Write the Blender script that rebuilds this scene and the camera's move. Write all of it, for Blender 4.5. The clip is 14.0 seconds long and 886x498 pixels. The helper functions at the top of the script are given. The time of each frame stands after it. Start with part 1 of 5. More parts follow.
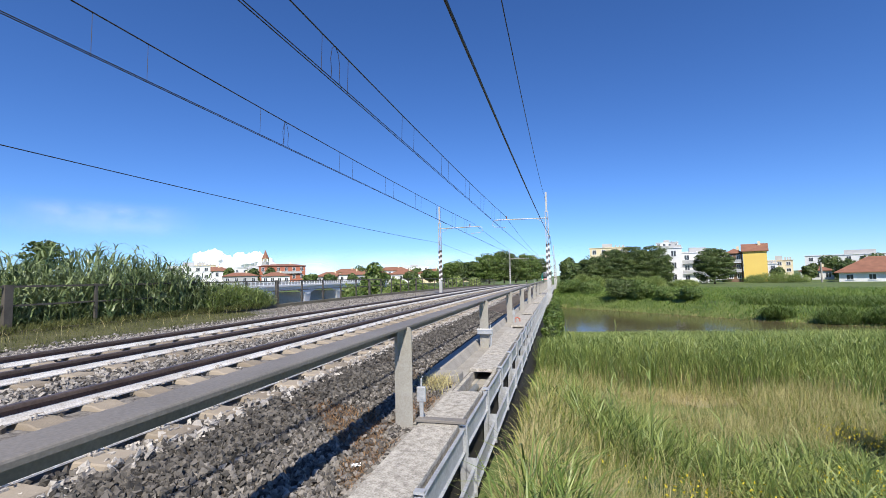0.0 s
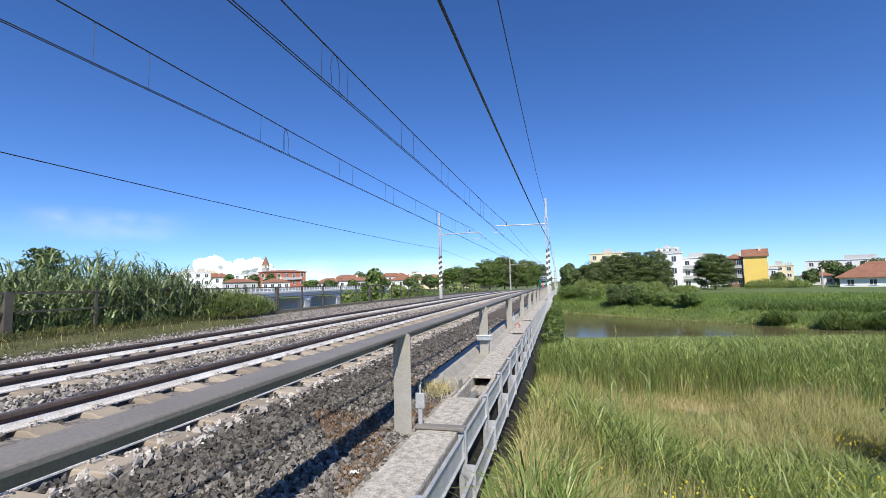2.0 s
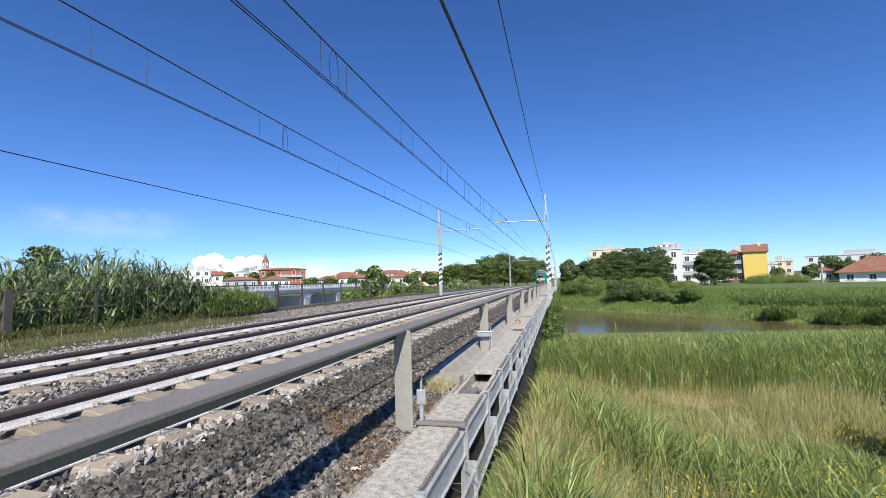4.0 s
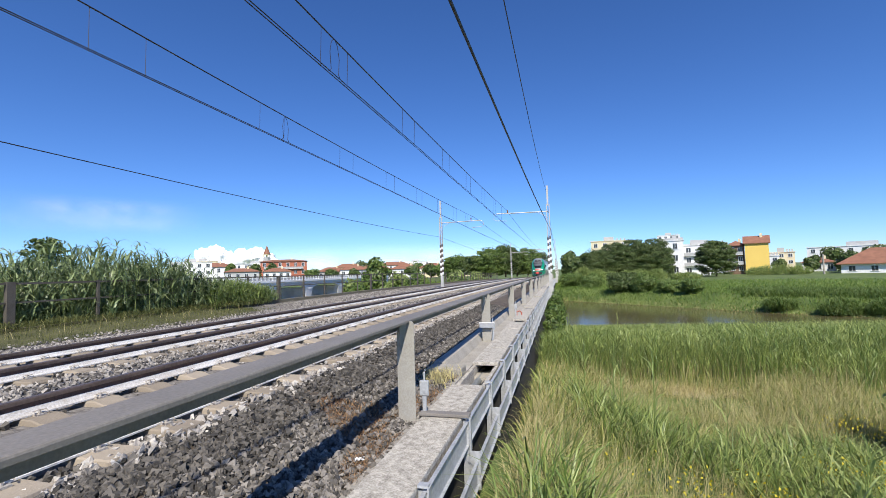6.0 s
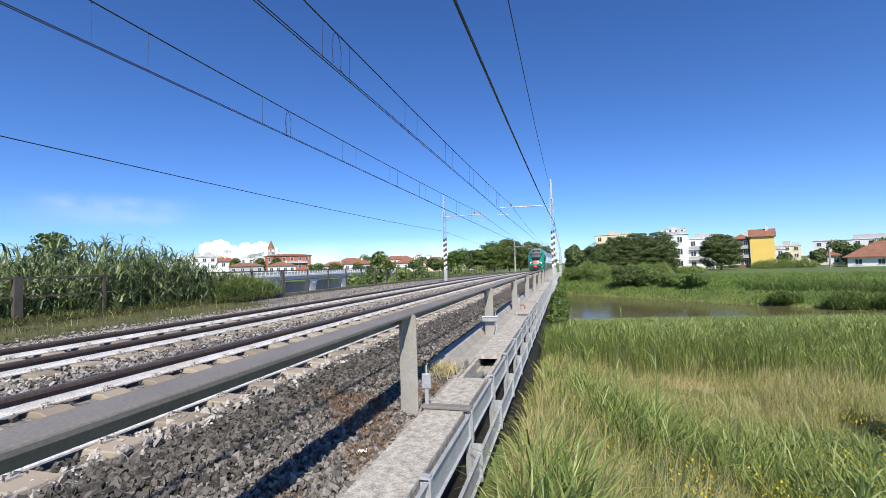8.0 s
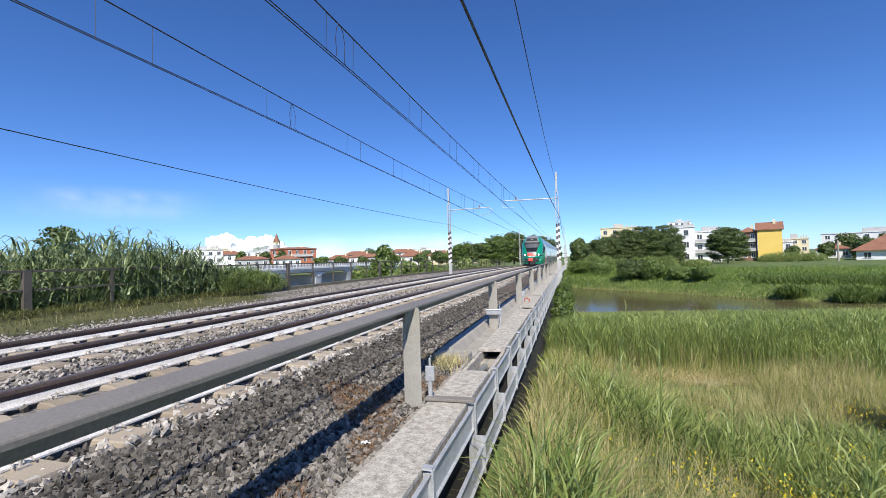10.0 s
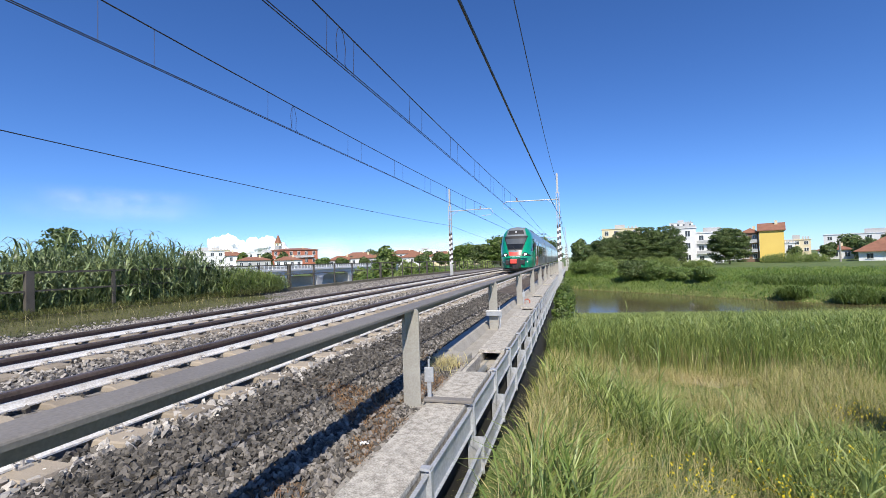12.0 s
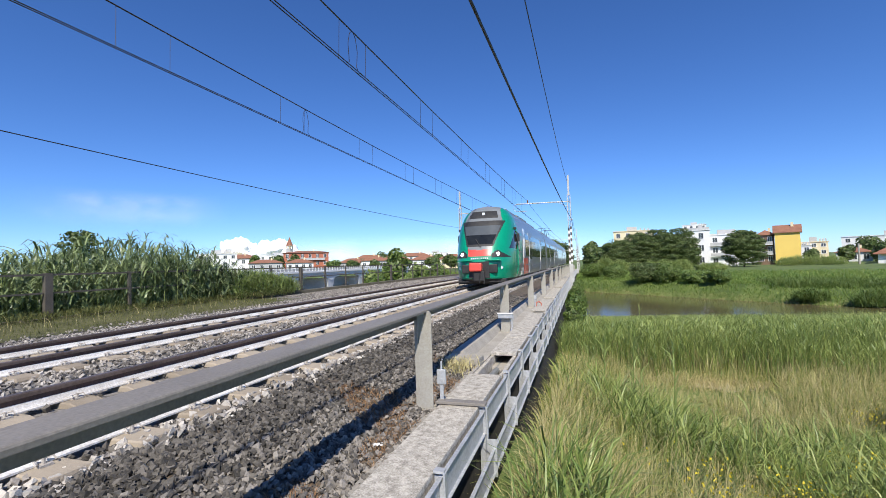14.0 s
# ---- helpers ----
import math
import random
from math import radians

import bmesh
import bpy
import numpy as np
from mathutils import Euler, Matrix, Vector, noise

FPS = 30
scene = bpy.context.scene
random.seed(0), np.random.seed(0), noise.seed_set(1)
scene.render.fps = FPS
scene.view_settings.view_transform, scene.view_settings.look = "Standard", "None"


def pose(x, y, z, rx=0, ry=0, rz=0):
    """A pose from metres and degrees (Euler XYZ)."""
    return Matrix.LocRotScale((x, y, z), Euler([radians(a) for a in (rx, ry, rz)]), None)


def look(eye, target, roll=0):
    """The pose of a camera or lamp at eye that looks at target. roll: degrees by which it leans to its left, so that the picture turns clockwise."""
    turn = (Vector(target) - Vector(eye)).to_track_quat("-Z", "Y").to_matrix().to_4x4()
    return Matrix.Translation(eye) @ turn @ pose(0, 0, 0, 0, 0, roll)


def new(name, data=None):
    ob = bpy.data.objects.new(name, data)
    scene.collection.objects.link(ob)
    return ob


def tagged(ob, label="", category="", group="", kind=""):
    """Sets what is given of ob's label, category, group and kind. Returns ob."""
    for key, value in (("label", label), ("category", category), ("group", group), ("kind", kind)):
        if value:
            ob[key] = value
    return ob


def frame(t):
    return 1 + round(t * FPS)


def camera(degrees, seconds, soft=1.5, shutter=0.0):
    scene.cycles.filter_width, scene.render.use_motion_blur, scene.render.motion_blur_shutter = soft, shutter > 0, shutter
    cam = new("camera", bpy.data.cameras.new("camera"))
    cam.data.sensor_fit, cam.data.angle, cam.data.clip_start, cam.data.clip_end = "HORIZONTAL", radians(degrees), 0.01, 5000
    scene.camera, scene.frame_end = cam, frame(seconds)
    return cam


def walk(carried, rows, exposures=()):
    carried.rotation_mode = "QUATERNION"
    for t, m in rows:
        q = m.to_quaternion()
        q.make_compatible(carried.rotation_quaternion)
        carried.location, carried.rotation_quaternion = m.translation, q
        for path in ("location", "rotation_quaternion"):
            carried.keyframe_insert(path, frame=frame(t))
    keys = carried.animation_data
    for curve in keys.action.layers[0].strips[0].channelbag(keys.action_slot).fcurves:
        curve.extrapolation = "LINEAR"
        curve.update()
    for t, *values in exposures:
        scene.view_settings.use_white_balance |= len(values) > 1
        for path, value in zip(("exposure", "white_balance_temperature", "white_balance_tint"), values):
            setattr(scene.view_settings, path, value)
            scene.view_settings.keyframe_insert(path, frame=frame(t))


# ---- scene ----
cam = camera(89.6, 14.0, soft=0.7)
PATH = [
    (0, (-0.145, -0.031, 1.102), (-0.641, 1.902, 1.231), -1.3),
    (0.5, (-0.143, -0.033, 1.102), (-0.639, 1.9, 1.241), -1.3),
    (1, (-0.141, -0.031, 1.097), (-0.639, 1.901, 1.244), -1.4),
    (1.5, (-0.129, -0.043, 1.101), (-0.626, 1.889, 1.252), -1.4),
    (2, (-0.12, -0.052, 1.109), (-0.616, 1.879, 1.264), -1.4),
    (2.5, (-0.123, -0.049, 1.104), (-0.616, 1.883, 1.261), -1.5),
    (3, (-0.116, -0.05, 1.105), (-0.609, 1.882, 1.261), -1.6),
    (5.5, (-0.161, -0.006, 1.093), (-0.661, 1.927, 1.203), -1.7),
    (6, (-0.161, -0.004, 1.093), (-0.663, 1.929, 1.197), -1.7),
    (6.5, (-0.156, -0.005, 1.092), (-0.662, 1.928, 1.19), -1.7),
    (7, (-0.14, -0.014, 1.098), (-0.651, 1.918, 1.188), -1.7),
    (7.5, (-0.144, -0.016, 1.095), (-0.659, 1.915, 1.182), -1.8),
    (8, (-0.141, -0.006, 1.089), (-0.66, 1.924, 1.167), -1.8),
    (10.5, (-0.108, -0.011, 1.089), (-0.651, 1.913, 1.136), -1.8),
    (11, (-0.093, -0.019, 1.094), (-0.636, 1.905, 1.142), -1.8),
    (11.5, (-0.091, -0.022, 1.095), (-0.636, 1.902, 1.144), -1.8),
    (12, (-0.09, -0.027, 1.096), (-0.637, 1.897, 1.149), -1.8),
    (12.5, (-0.099, -0.024, 1.091), (-0.652, 1.897, 1.146), -1.8),
    (13, (-0.118, -0.011, 1.088), (-0.679, 1.908, 1.144), -1.8),
    (13.5, (-0.118, -0.014, 1.094), (-0.691, 1.902, 1.152), -1.8),
    (14, (-0.115, -0.03, 1.089), (-0.705, 1.88, 1.155), -1.8),
]
walk(cam, [(t, look(e, g, r)) for t, e, g, r in PATH])

# ---------- light ----------
SUN = Vector((0.31, -0.86, 0.95)).normalized()
world = bpy.data.worlds.new("sky")
scene.world = world
world.use_nodes = True
wn = world.node_tree
sky = wn.nodes.new("ShaderNodeTexSky")
sky.sky_type = "NISHITA"
sky.sun_disc = False
sky.sun_elevation = math.asin(SUN.z)
sky.sun_rotation = math.atan2(SUN.x, SUN.y)
sky.altitude, sky.air_density, sky.dust_density, sky.ozone_density = 0, 0.75, 0.1, 3.5
wn.nodes["Background"].inputs["Strength"].default_value = 0.108
deep = wn.nodes.new("ShaderNodeHueSaturation")
deep.inputs["Saturation"].default_value = 1.12
deep.inputs["Hue"].default_value = 0.5
tint = wn.nodes.new("ShaderNodeMix")
tint.data_type, tint.blend_type = "RGBA", "MULTIPLY"
tint.inputs[0].default_value = 1.0
tint.inputs[7].default_value = (0.705, 0.885, 1.20, 1)
wn.links.new(sky.outputs[0], deep.inputs["Color"])
wn.links.new(deep.outputs[0], tint.inputs[6])
wn.links.new(tint.outputs[2], wn.nodes["Background"].inputs[0])
sun = new("sun", bpy.data.lights.new("sun", "SUN"))
sun.data.energy, sun.data.angle, sun.data.color = 4.9, radians(0.5), (1.0, 0.94, 0.85)
sun.matrix_world = look(SUN * 100, (0, 0, 0))
scene.view_settings.exposure = 0.34


# ---------- materials ----------
def mat(name, c1, c2=None, rough=0.7, metal=0.0, scale=6.0, fine=60.0, bump=0.0, by="", spec=0.5, coat=0.0, bscale=None, through_light=0.0):
    """Two-scale noise between two colours; by: island or object adds a random shift for each piece."""
    m = bpy.data.materials.new(name)
    m.use_nodes = True
    nt = m.node_tree
    N, L = nt.nodes, nt.links
    p = N["Principled BSDF"]
    p.inputs["Roughness"].default_value = rough
    p.inputs["Metallic"].default_value = metal
    p.inputs["Specular IOR Level"].default_value = spec
    p.inputs["Coat Weight"].default_value = coat
    c2 = c2 or tuple(c * 0.8 for c in c1)
    co = N.new("ShaderNodeTexCoord")
    n1 = N.new("ShaderNodeTexNoise"); n1.inputs["Scale"].default_value = scale; n1.inputs["Detail"].default_value = 5
    n2 = N.new("ShaderNodeTexNoise"); n2.inputs["Scale"].default_value = fine; n2.inputs["Detail"].default_value = 3
    L.new(co.outputs["Object"], n1.inputs["Vector"]); L.new(co.outputs["Object"], n2.inputs["Vector"])
    add = N.new("ShaderNodeMath"); add.operation = "ADD"
    L.new(n1.outputs["Fac"], add.inputs[0]); L.new(n2.outputs["Fac"], add.inputs[1])
    last = add
    if by:
        src = N.new("ShaderNodeNewGeometry").outputs["Random Per Island"] if by == "island" else N.new("ShaderNodeObjectInfo").outputs["Random"]
        mul = N.new("ShaderNodeMath"); mul.operation = "MULTIPLY_ADD"
        L.new(src, mul.inputs[0]); mul.inputs[1].default_value = 1.3; L.new(add.outputs[0], mul.inputs[2])
        last = N.new("ShaderNodeMath"); last.operation = "ADD"; last.inputs[1].default_value = -0.65
        L.new(mul.outputs[0], last.inputs[0])
    mr = N.new("ShaderNodeMapRange")
    mr.inputs[1].default_value, mr.inputs[2].default_value = (0.75, 1.25) if not by else (0.4, 1.6)
    L.new(last.outputs[0], mr.inputs[0])
    mix = N.new("ShaderNodeMix"); mix.data_type = "RGBA"
    mix.inputs[6].default_value, mix.inputs[7].default_value = (*c1, 1), (*c2, 1)
    L.new(mr.outputs[0], mix.inputs[0])
    L.new(mix.outputs[2], p.inputs["Base Color"])
    if bump:
        b = N.new("ShaderNodeBump"); b.inputs["Strength"].default_value = bump; b.inputs["Distance"].default_value = 0.02
        n3 = N.new("ShaderNodeTexNoise"); n3.inputs["Scale"].default_value = bscale or fine; n3.inputs["Detail"].default_value = 4
        L.new(co.outputs["Object"], n3.inputs["Vector"])
        L.new(n3.outputs["Fac"], b.inputs["Height"]); L.new(b.outputs[0], p.inputs["Normal"])
    if through_light:
        tr = N.new("ShaderNodeBsdfTranslucent")
        L.new(mix.outputs[2], tr.inputs["Color"])
        ms = N.new("ShaderNodeMixShader"); ms.inputs[0].default_value = through_light
        L.new(p.outputs[0], ms.inputs[1]); L.new(tr.outputs[0], ms.inputs[2])
        L.new(ms.outputs[0], N["Material Output"].inputs[0])
    return m


def glow(name, col, strength):
    m = bpy.data.materials.new(name)
    m.use_nodes = True
    p = m.node_tree.nodes["Principled BSDF"]
    p.inputs["Base Color"].default_value = (*col, 1)
    p.inputs["Emission Color"].default_value = (*col, 1)
    p.inputs["Emission Strength"].default_value = strength
    return m


M = {}
M["rust"] = mat("rail_rust", (0.125, 0.072, 0.055), (0.07, 0.043, 0.034), 0.65, 0.1, 3, 40, 0.2)
M["rail_top"] = mat("rail_running_surface", (0.20, 0.15, 0.125), (0.12, 0.09, 0.075), 0.42, 0.5, 2, 30)
M["white_paint"] = mat("white_rail_paint", (0.72, 0.71, 0.69), (0.44, 0.41, 0.37), 0.7, 0, 2.5, 50, 0.1)
M["sleeper"] = mat("sleeper_concrete", (0.36, 0.305, 0.235), (0.24, 0.20, 0.15), 0.9, 0, 4, 60, 0.3, "object")
M["clip"] = mat("clip_steel", (0.30, 0.27, 0.24), (0.5, 0.47, 0.43), 0.7, 0.2, 20, 80)
M["stone_pale"] = mat("pale_ballast", (0.07, 0.062, 0.054), (0.42, 0.385, 0.34), 0.9, 0, 30, 90, 0.0, "island")
M["stone_dark"] = mat("dark_ballast", (0.032, 0.029, 0.025), (0.15, 0.135, 0.116), 0.88, 0, 30, 90, 0.0, "island")
M["stone_mid"] = mat("grey_ballast", (0.068, 0.061, 0.053), (0.29, 0.262, 0.228), 0.9, 0, 30, 90, 0.0, "island")
# near-black, so that the colour itself stands for shade under the trough
M["girder"] = mat("girder_shade_black", (0.02, 0.019, 0.018), (0.035, 0.03, 0.026), 0.9, 0, 1.5, 20, 0.2)
M["stone_white"] = mat("limewashed_ballast", (0.54, 0.50, 0.44), (0.26, 0.235, 0.21), 0.9, 0, 30, 90, 0.3, "island")
M["bed_pale"] = mat("ballast_bed_pale", (0.10, 0.09, 0.08), (0.26, 0.24, 0.22), 0.95, 0, 12, 22, 1.0, bscale=18)
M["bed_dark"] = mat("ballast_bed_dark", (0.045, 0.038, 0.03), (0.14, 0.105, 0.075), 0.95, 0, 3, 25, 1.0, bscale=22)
M["concrete"] = mat("trough_concrete", (0.58, 0.54, 0.465), (0.25, 0.225, 0.185), 0.9, 0, 14, 75, 0.5)
M["kerb"] = mat("kerb_concrete", (0.40, 0.37, 0.32), (0.27, 0.25, 0.21), 0.9, 0, 2, 50, 0.35)
M["handrail"] = mat("grey_handrail_paint", (0.23, 0.21, 0.185), (0.165, 0.15, 0.132), 0.6, 0.0, 2, 60, 0.08, spec=0.25)
M["post"] = mat("post_paint", (0.37, 0.355, 0.31), (0.28, 0.26, 0.22), 0.6, 0.0, 4, 70, 0.12)
M["galv"] = mat("galvanised_steel", (0.55, 0.56, 0.57), (0.40, 0.41, 0.42), 0.45, 0.35, 5, 40, 0.06)
M["dark_void"] = mat("cable_black", (0.02, 0.02, 0.022), (0.04, 0.04, 0.04), 0.6)
M["fence"] = mat("weathered_fence_steel", (0.12, 0.105, 0.085), (0.075, 0.065, 0.052), 0.75, 0.1, 3, 50, 0.15)
M["fence_kerb"] = mat("mossy_kerb", (0.17, 0.155, 0.11), (0.10, 0.09, 0.06), 0.95, 0, 2, 40, 0.3)
M["mast"] = mat("mast_galvanised", (0.56, 0.55, 0.52), (0.42, 0.41, 0.38), 0.5, 0.25, 2, 30)
M["mast_white"] = mat("mast_white_band", (0.8, 0.79, 0.76), (0.65, 0.63, 0.6), 0.6)
M["mast_black"] = mat("mast_black_band", (0.06, 0.045, 0.04), (0.1, 0.08, 0.07), 0.6)
M["wire"] = mat("copper_wire_dark", (0.035, 0.03, 0.035), (0.06, 0.05, 0.05), 0.5, 0.4)
M["cable"] = mat("black_cable", (0.012, 0.012, 0.014), (0.03, 0.03, 0.03), 0.5)
M["insul"] = mat("insulator_brown", (0.22, 0.1, 0.06), (0.15, 0.06, 0.04), 0.3)
M["soil"] = mat("meadow_soil", (0.05, 0.085, 0.018), (0.145, 0.19, 0.045), 0.95, 0, 0.35, 9, 0.6, bscale=6)
M["moss"] = mat("olive_verge_grass", (0.045, 0.06, 0.014), (0.16, 0.165, 0.045), 0.8, 0, 0.8, 3, 0, "island", through_light=0.15)
M["verge"] = mat("mossy_verge_soil", (0.045, 0.05, 0.016), (0.12, 0.115, 0.045), 0.95, 0, 1.2, 14, 0.6, bscale=9)
M["sand"] = mat("bare_sandy_soil", (0.42, 0.36, 0.26), (0.3, 0.25, 0.17), 0.95, 0, 2, 30, 0.4)
M["grass"] = mat("meadow_grass", (0.085, 0.155, 0.02), (0.39, 0.38, 0.105), 0.5, 0, 0.35, 1.8, 0, "island", through_light=0.18)
M["straw"] = mat("dry_grass_stalks", (0.62, 0.54, 0.27), (0.45, 0.38, 0.17), 0.7, 0, 1, 5, 0, "island", through_light=0.25)
M["reed"] = mat("green_reed", (0.12, 0.19, 0.04), (0.36, 0.41, 0.12), 0.45, 0, 0.3, 1.5, 0, "island", through_light=0.25)
M["cane"] = mat("giant_cane_leaf", (0.045, 0.085, 0.03), (0.30, 0.36, 0.16), 0.38, 0, 0.5, 3, 0, "island", through_light=0.18)
M["fieldgrass"] = mat("field_grass", (0.085, 0.18, 0.025), (0.24, 0.30, 0.06), 0.6, 0, 0.06, 0.9, 0, "island", through_light=0.3)
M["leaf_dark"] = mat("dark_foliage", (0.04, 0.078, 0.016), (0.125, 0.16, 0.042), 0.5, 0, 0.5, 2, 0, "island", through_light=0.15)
M["leaf_mid"] = mat("mid_foliage", (0.075, 0.14, 0.025), (0.19, 0.25, 0.06), 0.5, 0, 0.5, 2, 0, "island", through_light=0.3)
M["leaf_light"] = mat("willow_foliage", (0.17, 0.25, 0.06), (0.38, 0.44, 0.15), 0.5, 0, 0.5, 2, 0, "island", through_light=0.4)
M["flower"] = mat("yellow_flower", (0.65, 0.52, 0.02), (0.5, 0.4, 0.02), 0.6, 0, 5, 20, 0, "island", through_light=0.2)
M["bark"] = mat("bark", (0.12, 0.09, 0.065), (0.06, 0.045, 0.03), 0.95, 0, 3, 30, 0.5)
M["water"] = mat("river_water", (0.125, 0.108, 0.05), (0.095, 0.082, 0.038), 0.11, 0, 0.1, 0.7, 0.05, bscale=2.2, spec=0.14)
M["green"] = mat("train_green", (0.0, 0.27, 0.145), (0.0, 0.24, 0.13), 0.3, 0, 2, 30, 0, coat=0.4)
M["red"] = mat("train_red", (0.72, 0.085, 0.06), (0.62, 0.07, 0.05), 0.35, 0, 2, 30, 0, coat=0.3)
M["tgrey"] = mat("train_grey", (0.22, 0.235, 0.24), (0.16, 0.17, 0.175), 0.4, 0, 2, 30)
M["tsilver"] = mat("train_silver", (0.15, 0.16, 0.16), (0.11, 0.12, 0.12), 0.3, 0.0, 1, 20, 0, coat=0.15)
M["twhite"] = mat("train_white", (0.75, 0.76, 0.75), (0.65, 0.66, 0.66), 0.3, 0, 2, 30, 0, coat=0.4)
M["glass"] = mat("dark_train_glass", (0.012, 0.014, 0.015), (0.02, 0.022, 0.022), 0.06, 0, 1, 5, spec=0.45)
M["blind"] = mat("windscreen_blind", (0.085, 0.095, 0.10), (0.07, 0.078, 0.082), 0.3, 0, 1, 5, coat=0.3)
M["black"] = mat("underframe_black", (0.018, 0.018, 0.019), (0.035, 0.033, 0.03), 0.6)
M["wheel"] = mat("wheel_steel", (0.16, 0.14, 0.13), (0.1, 0.09, 0.08), 0.5, 0.6)
M["lamp"] = glow("headlamp_glow", (1.0, 0.97, 0.88), 6.0)
M["pane"] = mat("window_pane", (0.03, 0.035, 0.04), (0.06, 0.065, 0.07), 0.08, 0, 0.4, 2, spec=0.7)
M["wwhite"] = mat("white_render", (0.80, 0.80, 0.79), (0.70, 0.69, 0.67), 0.85, 0, 0.3, 3)
M["wyellow"] = mat("yellow_render", (0.80, 0.58, 0.15), (0.74, 0.52, 0.13), 0.85, 0, 0.3, 3)
M["wcream"] = mat("cream_render", (0.74, 0.64, 0.42), (0.66, 0.57, 0.37), 0.85, 0, 0.3, 3)
M["wbrown"] = mat("brown_render", (0.22, 0.14, 0.09), (0.17, 0.11, 0.07), 0.85, 0, 0.3, 3)
M["wred"] = mat("red_brick_render", (0.42, 0.15, 0.085), (0.36, 0.12, 0.07), 0.85, 0, 0.3, 3)
M["wgrey"] = mat("grey_render", (0.45, 0.45, 0.44), (0.38, 0.38, 0.37), 0.85, 0, 0.3, 3)
M["tile"] = mat("terracotta_roof", (0.30, 0.14, 0.085), (0.20, 0.09, 0.055), 0.85, 0, 0.8, 8, 0.3)
M["bridge_white"] = mat("white_bridge_concrete", (0.88, 0.88, 0.87), (0.78, 0.78, 0.77), 0.8, 0, 0.3, 2)
M["cloud"] = mat("cumulus_white", (0.96, 0.96, 0.97), (0.93, 0.93, 0.95), 1.0, 0, 0.002, 0.01, spec=0.0)


# ---------- mesh helpers ----------
def mesh_ob(name, verts, faces, material, parent=None, label="", smooth=False):
    me = bpy.data.meshes.new(name)
    me.from_pydata([tuple(v) for v in verts], [], [tuple(f) for f in faces])
    me.materials.append(material)
    if smooth:
        me.polygons.foreach_set("use_smooth", [True] * len(me.polygons))
    ob = new(name, me)
    if parent:
        ob.parent = parent
    if label:
        ob["label"] = label
    return ob


def part(name, bm, material, parent=None, label="", smooth=False):
    me = bpy.data.meshes.new(name)
    bm.normal_update()
    bm.to_mesh(me)
    bm.free()
    me.materials.append(material)
    if smooth:
        me.polygons.foreach_set("use_smooth", [True] * len(me.polygons))
    ob = new(name, me)
    if parent:
        ob.parent = parent
    if label:
        ob["label"] = label
    return ob


def empty(name, label, category, group="", kind="", m=None):
    ob = new(name)
    if m is not None:
        ob.matrix_world = m
    return tagged(ob, label, category, group, kind)


def box(bm, x0, x1, y0, y1, z0, z1, bevel=0.0):
    r = bmesh.ops.create_cube(bm, size=1, matrix=Matrix.Translation(((x0 + x1) / 2, (y0 + y1) / 2, (z0 + z1) / 2)) @ Matrix.Diagonal((abs(x1 - x0), abs(y1 - y0), abs(z1 - z0), 1)))
    if bevel:
        es = list({e for v in r["verts"] for e in v.link_edges})
        bmesh.ops.bevel(bm, geom=es, offset=bevel, segments=2, affect="EDGES", profile=0.5)
    return bm


def bx(x0, x1, y0, y1, z0, z1, bevel=0.0):
    return box(bmesh.new(), x0, x1, y0, y1, z0, z1, bevel)


def tube(bm, pts, r, n=6, cap=True):
    """A round bar along points; r is one radius or one for each point."""
    pts = [Vector(p) for p in pts]
    rs = r if isinstance(r, (list, tuple)) else [r] * len(pts)
    rings = []
    for i, p in enumerate(pts):
        d = (pts[min(i + 1, len(pts) - 1)] - pts[max(i - 1, 0)]).normalized()
        a = d.cross(Vector((0, 0, 1)) if abs(d.z) < 0.9 else Vector((1, 0, 0))).normalized()
        b = d.cross(a)
        rings.append([bm.verts.new(p + rs[i] * (math.cos(2 * math.pi * k / n) * a + math.sin(2 * math.pi * k / n) * b)) for k in range(n)])
    for i in range(len(rings) - 1):
        for k in range(n):
            bm.faces.new((rings[i][k], rings[i][(k + 1) % n], rings[i + 1][(k + 1) % n], rings[i + 1][k]))
    if cap:
        bm.faces.new(rings[0]); bm.faces.new(rings[-1][::-1])
    return bm


def zt(y):
    """The line falls gently beyond the crest of the bridge."""
    return -0.00009 * (y - 20) ** 2 if y > 20 else 0.0


def span(y0, y1):
    ys, y = [], y0
    while y < y1 - 0.01:
        ys.append(y)
        y += 4 if y < 60 else 10
    return ys + [y1]


def sweep(bm, profile, ys):
    """A closed profile (x, z) carried along the line."""
    rings = [[bm.verts.new((x, y, z + zt(y))) for x, z in profile] for y in ys]
    n = len(profile)
    for a, b in zip(rings, rings[1:]):
        for k in range(n):
            bm.faces.new((a[k], a[(k + 1) % n], b[(k + 1) % n], b[k]))
    bm.faces.new(rings[0][::-1]); bm.faces.new(rings[-1])
    bmesh.ops.recalc_face_normals(bm, faces=bm.faces)
    return bm


def rect(x0, x1, z0, z1):
    return [(x0, z0), (x1, z0), (x1, z1), (x0, z1)]


# ---------- ground, water ----------
NEAR_BANK = [(-400, 70), (-60, 62), (-20, 54), (3, 40), (30, 25), (80, 6), (200, -40), (500, -150)]
FAR_BANK = [(-400, 108), (-60, 104), (-20, 95), (1, 79), (24, 54), (60, 33), (120, 10), (250, -30), (500, -100)]


def on_line(line, x):
    return float(np.interp(x, [p[0] for p in line], [p[1] for p in line]))


def smooth01(a, b, v):
    t = min(1.0, max(0.0, (v - a) / (b - a)))
    return t * t * (3 - 2 * t)


